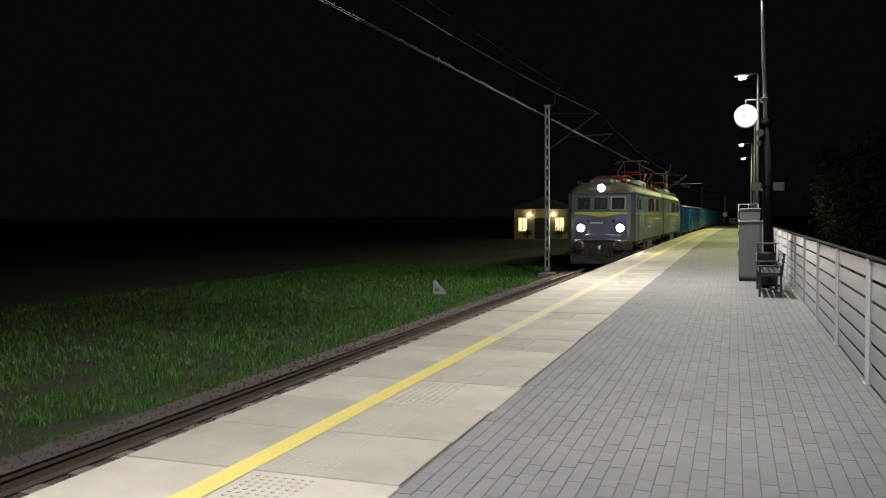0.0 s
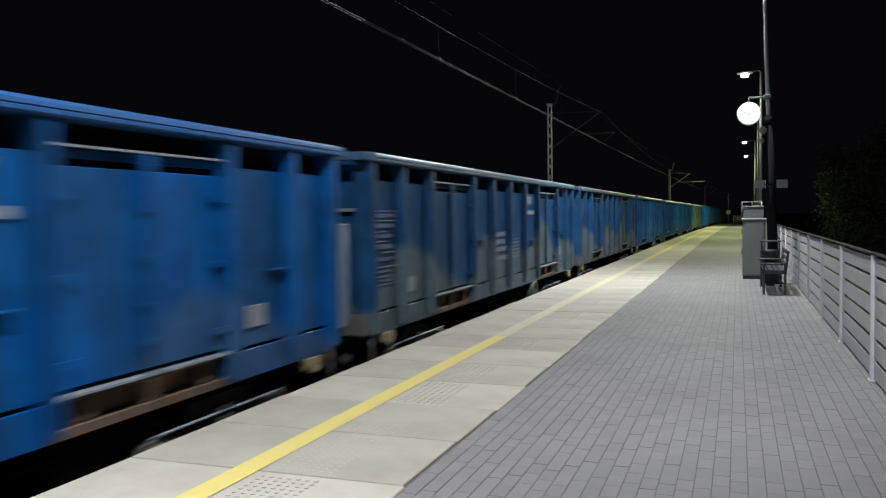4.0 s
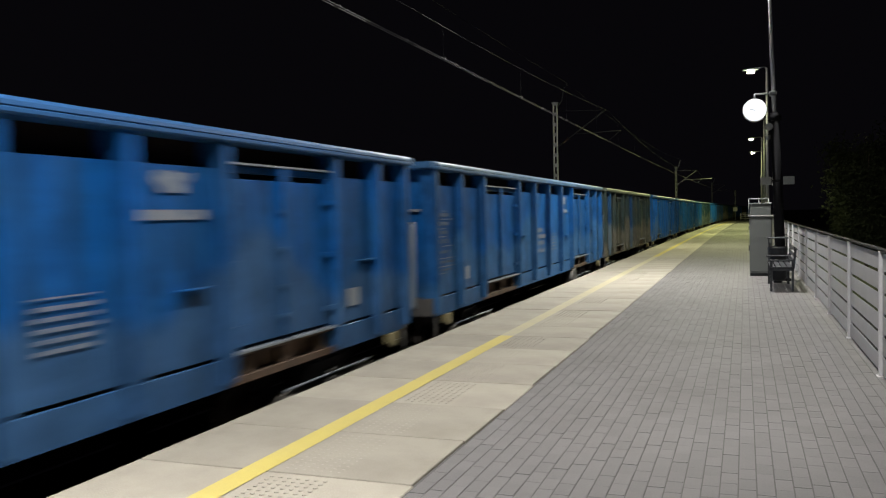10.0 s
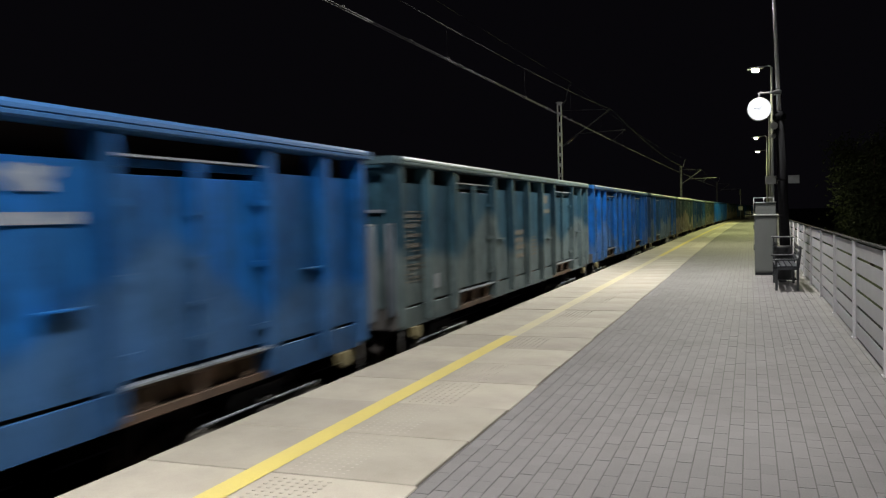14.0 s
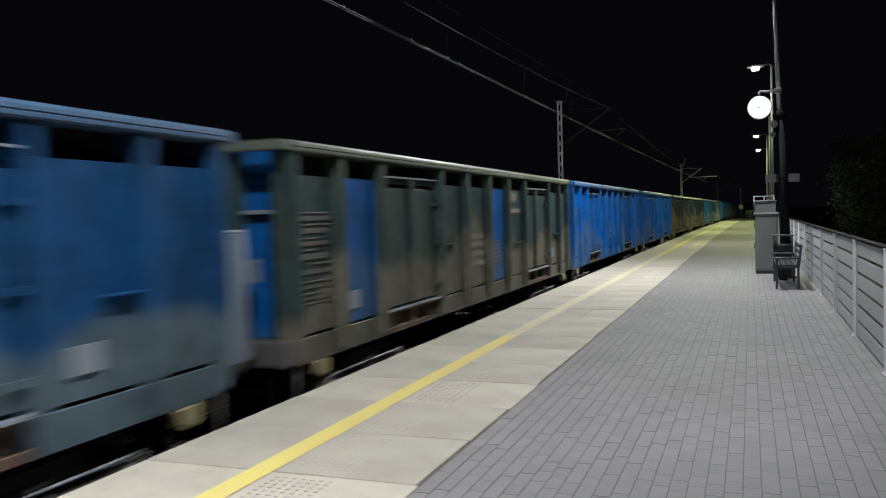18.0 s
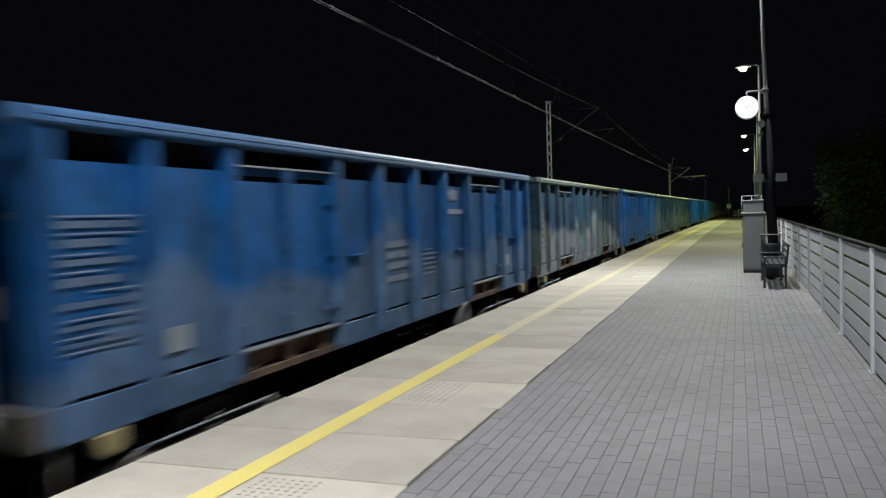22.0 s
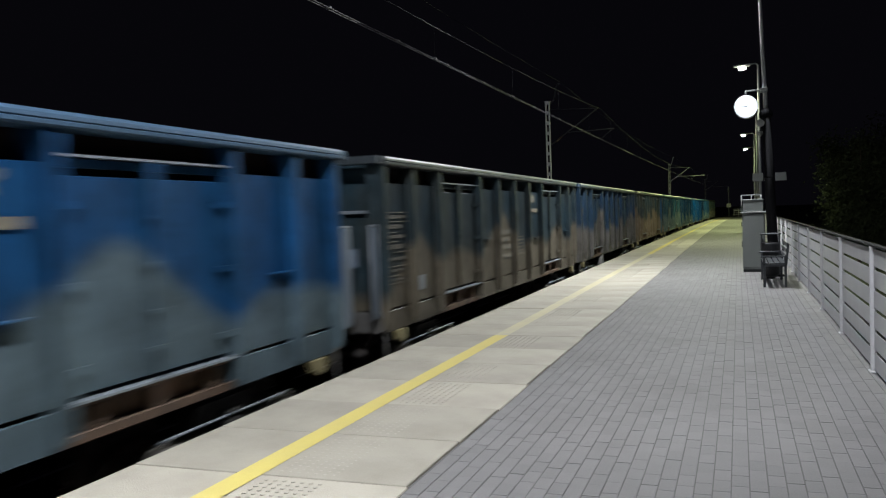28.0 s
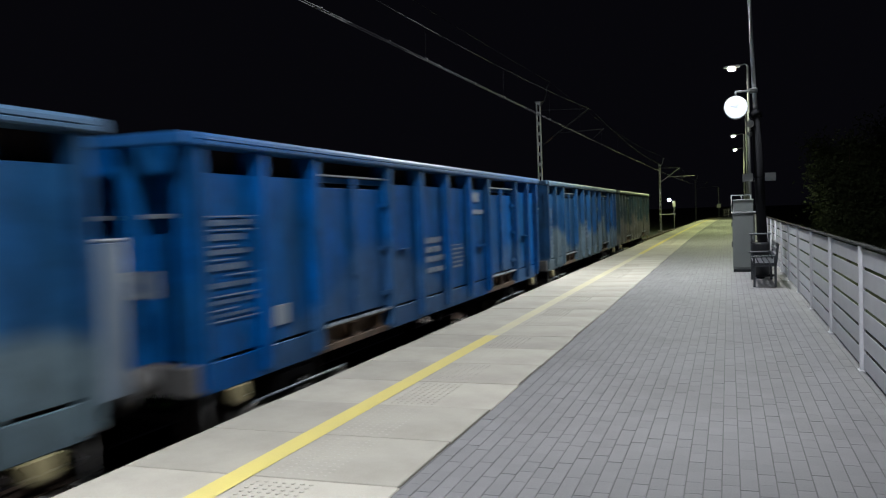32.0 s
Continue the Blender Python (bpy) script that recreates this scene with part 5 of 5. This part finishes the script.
    bm.faces.new(rs[0][::-1])
    bm.faces.new(rs[-1])
    bmesh.ops.recalc_face_normals(bm, faces=bm.faces)
    part("roof", bm, LOCO_ROOF, o, "rounded pale grey roof, worn")
    for s in (-1, 1):
        part("gutter", box(s * 1.50 - 0.025, s * 1.50 + 0.025, 0.2, LL - 0.1, 3.29, 3.33, 0), DARK, o)
        part("stripe", box(min(s * 1.502, s * 1.508), max(s * 1.502, s * 1.508), 0.02, LL - 0.1, 2.38, 2.475, 0), LOCO_YELLOW, o, "yellow green stripe")
        for z in (2.33, 2.15, 1.96, 1.76):
            part("rib", box(min(s * 1.50, s * 1.518), max(s * 1.50, s * 1.518), 2.1, LL - 0.25, z - 0.016, z + 0.016, 0.004), LOCO_GREY, o)
            part("rib", box(min(s * 1.50, s * 1.518), max(s * 1.50, s * 1.518), 0.2, 1.1, z - 0.016, z + 0.016, 0.004), LOCO_GREY, o)
        # cab side window and door
        win = part("side_window", box(min(s * 1.484, s * 1.496), max(s * 1.484, s * 1.496), 0.42, 0.80, 2.60, 3.15, 0), GLASS, o, "dark cab side window")
        fr = bmesh.new()
        for a in ((0.36, 0.42, 2.54, 3.21), (0.80, 0.86, 2.54, 3.21), (0.42, 0.80, 2.54, 2.60), (0.42, 0.80, 3.15, 3.21)):
            box(min(s * 1.482, s * 1.502), max(s * 1.482, s * 1.502), *a, 0.0, fr)
        part("window_frame", fr, CHROME, win)
        door = part("cab_door", box(min(s * 1.49, s * 1.515), max(s * 1.49, s * 1.515), 1.22, 1.95, 1.30, 3.22, 0.01), ahead, o, "cab door")
        part("door_window", box(min(s * 1.516, s * 1.52), max(s * 1.516, s * 1.52), 1.38, 1.80, 2.62, 3.08, 0), GLASS, door)
        for y in (1.15, 2.02):
            part("handrail", pipe([(s * 1.51, y, 1.1), (s * 1.57, y, 1.16), (s * 1.57, y, 2.5), (s * 1.51, y, 2.56)], 0.016, 6), CHROME, o, "bright handrail")
        part("step", box(min(s * 1.30, s * 1.56), max(s * 1.30, s * 1.56), 1.25, 1.92, 0.52, 0.56, 0.004), UNDER, o)
        part("step", box(min(s * 1.30, s * 1.56), max(s * 1.30, s * 1.56), 1.25, 1.92, 0.92, 0.96, 0.004), UNDER, o)
        # louvred openings
        spans = ((5.55, 6.85), (7.2, 8.45), (9.75, 11.1)) if s > 0 else ((2.1, 3.75), (4.75, 6.1), (6.35, 7.75))
        for a, b in spans:
            lv = part("louvre", box(min(s * 1.478, s * 1.487), max(s * 1.478, s * 1.487), a, b, 2.55, 3.20, 0), BLACK, o, "dark louvred opening")
            fr = bmesh.new()
            for q in ((a - 0.05, a, 2.50, 3.25), (b, b + 0.05, 2.50, 3.25), (a, b, 2.50, 2.55), (a, b, 3.20, 3.25)):
                box(min(s * 1.482, s * 1.506), max(s * 1.482, s * 1.506), *q, 0.0, fr)
            part("louvre_frame", fr, LOCO_NAVY, lv)
            sl = bmesh.new()
            for i in range(11):
                z = 2.57 + 0.057 * i
                box(min(s * 1.487, s * 1.50), max(s * 1.487, s * 1.50), a, b, z, z + 0.02, 0, sl)
            part("louvre_slats", sl, BLACK, lv)
        for a, b in (((2.55, 2.95), (5.0, 5.35), (8.7, 8.95), (11.6, 11.9)) if s > 0 else ((4.2, 4.55), (8.2, 8.5), (10.2, 10.5), (12.0, 12.4))):
            part("worn_panel", box(min(s * 1.482, s * 1.488), max(s * 1.482, s * 1.488), a, b, 2.5, 3.24, 0), PANEL_BROWN, o, "brown worn panel")
        for a, b in (((8.62, 8.92),) if s > 0 else ((3.86, 4.12), (1.98, 2.08))):
            part("plate", box(min(s * 1.484, s * 1.492), max(s * 1.484, s * 1.492), a, b, 3.02, 3.16, 0), WHITE, o, "small white plate")
        if s < 0:
            for a, b, z0, z1 in ((3.7, 4.6, 1.24, 2.37), (9.6, 10.1, 1.24, 2.37)):
                part("blue_panel", box(-1.504, -1.5015, a, b, z0, z1, 0), LOCO_BLUE, o, "blue repainted panel")
        for a, b in (((12.2, 12.8), (13.05, 13.7)) if s > 0 else ((12.55, 13.1), (13.25, 13.9))):
            for z in (2.62, 2.80, 2.98, 3.16):
                part("vent_fin", box(min(s * 1.48, s * 1.51), max(s * 1.48, s * 1.51), a, b, z, z + 0.035, 0.004), LOCO_GREY, o)
        # pale dust patches and faded marks low on the side
        for a, b, z0, z1 in (((5.1, 6.5, 1.85, 2.28), (5.5, 6.1, 1.58, 1.85), (6.7, 10.3, 1.98, 2.27), (2.3, 3.1, 1.40, 1.60), (9.2, 10.0, 1.8, 1.97)) if s > 0 else ((4.3, 9.4, 1.98, 2.13), (4.5, 9.2, 1.78, 1.945), (5.2, 7.6, 1.6, 1.74), (8.8, 10.6, 1.36, 1.56))):
            mark = bmesh.new()
            n = 48
            vs = []
            for i in range(n):
                t = 2 * math.pi * i / n
                c, d = math.cos(t), math.sin(t)
                rr = 0.5 * (abs(c) ** 9 + abs(d) ** 9) ** (-1 / 9) * (1 + 0.03 * math.sin(3 * t + a) + 0.05 * noise.noise((a * 3 + 2 * c, b + 2 * d, z0)))
                vs.append(mark.verts.new((s * 1.5035, (a + b) / 2 + (b - a) * rr * c, (z0 + z1) / 2 + (z1 - z0) * rr * d)))
            mark.faces.new(vs if s < 0 else vs[::-1])
            part("dust_mark", mark, TAN, o, "pale dusty mark")
        for a in (6.2, 8.1, 9.4):
            part("data_plate", box(min(s * 1.503, s * 1.508), max(s * 1.503, s * 1.508), a, a + 0.42, 1.36, 1.46, 0), LADDER_GREY, o, "small pale plate")
        part("skirt", box(min(s * 1.36, s * 1.44), max(s * 1.36, s * 1.44), 0.3, LL - 0.3, 1.08, 1.215, 0), UNDER, o)
        part("battery_box", box(min(s * 1.05, s * 1.42), max(s * 1.05, s * 1.42), 5.9, 8.3, 0.40, 1.07, 0.03), UNDER, o)
        part("sand_box", box(min(s * 1.12, s * 1.40), max(s * 1.12, s * 1.40), 4.75, 5.05, 0.35, 1.05, 0.03), FRAME, o)
    # front face
    built = set(o.children)
    part("front_panel", extrude([(-1.14, 1.30), (1.14, 1.30), (1.14, 2.41), (-1.14, 2.41)], -0.40, -0.383), LOCO_NAVY, o, "dark blue front panel")
    part("front_chevron", extrude([(-1.16, 2.50), (-1.16, 2.40), (-0.75, 2.40), (-0.3, 2.32), (0, 2.29), (0.3, 2.32), (0.75, 2.40), (1.16, 2.40), (1.16, 2.50)], -0.412, -0.402), LOCO_YELLOW, o, "yellow green chevron")
    tilt = Matrix.Translation((0, -0.36, 2.55)) @ pose(0, 0, 0, -12.5) @ Matrix.Translation((0, 0.36, -2.55))
    for x0, x1 in ((-1.08, -0.42), (-0.34, 0.34), (0.42, 1.08)):
        w = part("windscreen", box(x0 + 0.05, x1 - 0.05, -0.385, -0.372, 2.61, 3.14, 0, None, tilt), GLASS, o, "dark windscreen pane")
        fr = bmesh.new()
        for q in ((x0, x0 + 0.05, 2.56, 3.19), (x1 - 0.05, x1, 2.56, 3.19), (x0 + 0.05, x1 - 0.05, 2.56, 2.61), (x0 + 0.05, x1 - 0.05, 3.14, 3.19)):
            box(q[0], q[1], -0.395, -0.365, q[2], q[3], 0, fr, tilt)
        part("frame", fr, HOOD if x0 > 0.4 else LOCO_GREY, w, "bright window frame" if x0 > 0.4 else "")
        part("wiper", pipe([tilt @ Vector((x0 + 0.3, -0.41, 2.6)), tilt @ Vector((x0 + 0.42, -0.41, 2.95))], 0.01, 5), DARK, w)
    for x, z, r in ((-0.86, 1.80, 0.155), (0.86, 1.80, 0.155), (0.0, 3.56, 0.14)):
        y = -0.44 if z < 3 else -0.20
        h = part("headlight", revolve([(y - 0.02, r * 0.8), (y - 0.05, r), (y + 0.04, r * 1.12), (y + 0.3, r * 1.12)], 22, "y", None, (x, 0, z)), CHROME, o, "round headlight housing")
        part("lens", revolve([(y - 0.078, r * 0.5), (y - 0.066, r * 0.85), (y - 0.056, r * 0.95), (y - 0.052, r * 0.95)], 22, "y", None, (x, 0, z)), HEADLIGHT if name == "locomotive_section" else GLASS, h, "glowing headlight lens")
    for x in (-0.55, 0.55):
        part("marker_light", revolve([(-0.44, 0.06), (-0.40, 0.075)], 12, "y", None, (x, 0, 2.1)), GLASS, o)
    part("number_plate", box(-0.45, 0.1, -0.425, -0.402, 1.98, 2.06, 0), CHROME, o, "pale plate with plain bar")
    for x in (-1.2, 1.2):
        part("front_rail", pipe([(x * 0.97, -0.40, 1.35), (x, -0.47, 1.40), (x, -0.47, 2.3), (x * 0.97, -0.40, 2.35)], 0.016, 6), LOCO_GREY, o, "grey front handrail")
        part("lamp_iron", box(x * 0.8 - 0.08, x * 0.8 + 0.08, -0.44, -0.402, 1.42, 1.55, 0.008), FRAME, o)
    part("front_rail", pipe([(-0.95, -0.46, 1.52), (0.95, -0.46, 1.52)], 0.014, 6), LOCO_GREY, o, "grey front handrail")
    part("front_step", box(-1.2, 1.2, -0.62, -0.38, 1.24, 1.28, 0.005), UNDER, o)
    part("buffer_beam", box(-1.35, 1.35, -0.45, -0.1, 0.82, 1.23, 0.02), NOSE_DIRT, o)
    for x in (-0.875, 0.875):
        part("buffer", revolve([(-0.45, 0.15), (-0.72, 0.12), (-0.73, 0.09), (-0.95, 0.09), (-0.96, 0.24), (-1.01, 0.23), (-1.03, 0.06)], 16, "y", None, (x, 0, 1.05)), NOSE_DIRT, o, "worn dirty steel buffer")
    part("coupling", pipe([(0, -0.45, 1.02), (0, -0.8, 1.0), (0, -0.95, 0.8), (0, -0.85, 0.6)], 0.05, 6), UNDER, o)
    for x in (-0.45, -0.3, 0.3, 0.45):
        part("hose", pipe([(x, -0.45, 0.95), (x * 1.05, -0.62, 0.85), (x * 1.05, -0.62, 0.5)], 0.03, 6), UNDER, o)
    part("plough", extrude([(-1.3, 0.22), (1.3, 0.22), (1.3, 0.75), (1.1, 0.82), (-1.1, 0.82), (-1.3, 0.75)], -0.5, -0.4), UNDER, o, "dirty dark rail guard")
    for c in o.children:
        if c not in built:
            c.location.y += 0.28
    part("gangway", box(-0.5, 0.5, LL - 0.02, LL + 0.28, 1.3, 3.25, 0.02), UNDER, o)
    # roof equipment
    sx = 1 if name == "locomotive_section" else -1
    hood = part("roof_hood", extrude([(sx * 0.30, 3.80), (sx * 0.98, 3.72), (sx * 0.98, 4.05), (sx * 0.90, 4.13), (sx * 0.34, 4.13)], hood_y, hood_y + 3.4), HOOD, o, "pale louvred roof hood")
    fins = bmesh.new()
    for i in range(3):
        y = hood_y + 0.30 + 1.04 * i
        for j in range(6):
            box(min(sx * 0.981, sx * 0.99), max(sx * 0.981, sx * 0.99), y, y + 0.90, 3.765 + 0.047 * j, 3.79 + 0.047 * j, 0, fins)
    tagged(part("vent_grille", fins, DARK, hood), kind="stuff")
    part("roof_box", box(min(-sx * 0.9, -sx * 0.3), max(-sx * 0.9, -sx * 0.3), hood_y + 0.2, hood_y + 3.5, 3.72, 4.05, 0.03), HOOD, o)
    part("roof_cowl", extrude([(-0.62, 3.80), (0.62, 3.80), (0.55, 3.95), (0.4, 4.0), (-0.4, 4.0), (-0.55, 3.95)], 0.55, 1.9), LOCO_ROOF, o, "low cowl over the cab roof")
    part("horn", revolve([(0.15, 0.09), (0.3, 0.05), (0.75, 0.035)], 12, "y", None, (0.45, 0, 3.86)), CHROME, o)
    for s in (-1, 1):
        part("roof_walk", box(min(s * 0.95, s * 1.2), max(s * 0.95, s * 1.2), 1.2, 5.9, 3.80, 3.83, 0.004), LOCO_ROOF, o)
        part("roof_rail", pipe([(s * 1.2, 0.9, 3.72), (s * 1.2, 1.0, 3.90), (s * 1.2, 6.0, 3.90), (s * 1.2, 6.1, 3.72)], 0.018, 6), LOCO_ROOF, o)
    for y in (5.6, 6.2, 10.9, 11.4):
        part("insulator", revolve([(3.84, 0.05), (3.88, 0.09), (3.92, 0.05), (3.96, 0.09), (4.0, 0.05), (4.04, 0.08), (4.08, 0.04)], 10, "z", None, (0.55, y, 0)), INSULATOR, o)
    part("busbar", pipe([(0.55, 5.5, 4.1), (0.55, 11.5, 4.1)], 0.02, 6), WIRE, o)

    def pantograph(yc, up):
        p = part("pantograph", pipe([(-0.62, yc - 0.85, 4.02), (0.62, yc - 0.85, 4.02), (0.62, yc + 0.85, 4.02), (-0.62, yc + 0.85, 4.02), (-0.62, yc - 0.85, 4.02)], 0.035, 6), LOCO_RED, o, "red pantograph, raised" if up else "red pantograph, folded")
        knee, kz, top = (1.55, 4.72, 5.40) if up else (1.75, 4.10, 4.22)
        for d in (-1, 1):
            for x in (-0.55, 0.55):
                part("lower_arm", tube((x, yc + d * 0.35, 4.05), (x * 1.1, yc + d * knee, kz), 0.035, 0.028, 7), LOCO_RED, p)
                part("upper_arm", tube((x * 1.1, yc + d * knee, kz), (x * 0.75, yc + d * 0.12, top), 0.022, 0.018, 6), LOCO_RED if not up else FRAME, p)
            part("knee_bar", tube((-0.62, yc + d * knee, kz), (0.62, yc + d * knee, kz), 0.022, 0.022, 6), LOCO_RED, p)
            part("contact_strip", pipe([(-0.95, yc + d * 0.14, top - 0.14), (-0.72, yc + d * 0.14, top + 0.02), (0.72, yc + d * 0.14, top + 0.02), (0.95, yc + d * 0.14, top - 0.14)], 0.024, 6), FRAME, p)
        for x in (-0.62, 0.62):
            for y in (yc - 0.85, yc + 0.85):
                part("foot_insulator", revolve([(3.80, 0.05), (3.85, 0.09), (3.90, 0.05), (3.95, 0.09), (4.0, 0.05)], 10, "z", None, (x, y, 0)), INSULATOR, p)

    pantograph(folded_y, False)
    pantograph(raised_y, True)
    part("underframe", box(-1.1, 1.1, -0.1, LL - 0.1, 0.85, 1.21, 0), UNDER, o)
    for y in (3.2, 11.0):
        b = bogie(o, y)
        for s in (-1, 1):
            part("brake_rigging", box(min(s * 1.09, s * 1.2), max(s * 1.09, s * 1.2), -1.45, 1.45, 0.56, 0.64, 0.01), FRAME, b)
            part("damper", tube((s * 1.16, -0.6, 0.5), (s * 1.16, -0.15, 0.95), 0.05, 0.05, 8), FRAME, b)
    return tagged(o, label, "locomotive", "sections of the locomotive")


loco_a = section("locomotive_section", "leading locomotive section, blue and grey, headlights lit", 6.1, 11.4, 3.9)
loco_b = section("trailing_section", "trailing locomotive section, blue and grey, unlit", 3.5, 2.0, 10.2)


# ---------------------------------------------------------------- what moves
def train_rows(front, turned=False):
    rows = []
    for i in range(65):
        t = 0.5 * i
        y = front - SPEED * t
        a = math.degrees(math.atan((bend(y + 12.0) - bend(y)) / 12.0)) if not turned else math.degrees(math.atan((bend(y) - bend(y - 12.0)) / 12.0))
        rows.append((t, pose(TRACK + bend(y), y, RAIL, 0, 0, -a + (180 if turned else 0))))
    return rows


def wheel_rows(start, base, sign):
    """A wheelset rolls while its wagon runs along the platform; before and after it is out of sight."""
    t0 = max(0.0, (start - 42.0) / SPEED)
    t1 = min(32.0, (start + 6.0) / SPEED)
    rows = []
    f = round(t0 * 30)
    while f <= t1 * 30:
        rows.append((f / 30.0, pose(base.x, base.y, base.z) @ Matrix.Rotation(sign * math.radians(75) * (f - round(t0 * 30)), 4, "X")))
        f += 1
    if not rows:
        return []
    if rows[0][0] > 0:
        rows.insert(0, (0.0, rows[0][1]))
    if rows[-1][0] < 32:
        rows.append((32.0, rows[-1][1]))
    return rows


def motions():
    things = [(loco_a, 36.9, False), (loco_b, 65.75, True)] + [(o, s, False) for o, s in wagons]
    for o, s, turned in things:
        walk(o, train_rows(s, turned))
        for b in o.children:
            if b.name.startswith("bogie"):
                for w in b.children:
                    if w.name.startswith("wheelset"):
                        y = s + (b.location.y + w.location.y) * (-1 if turned else 1)
                        rows = wheel_rows(y, w.location.copy(), -1 if turned else 1)
                        if rows:
                            walk(w, rows)


motions()
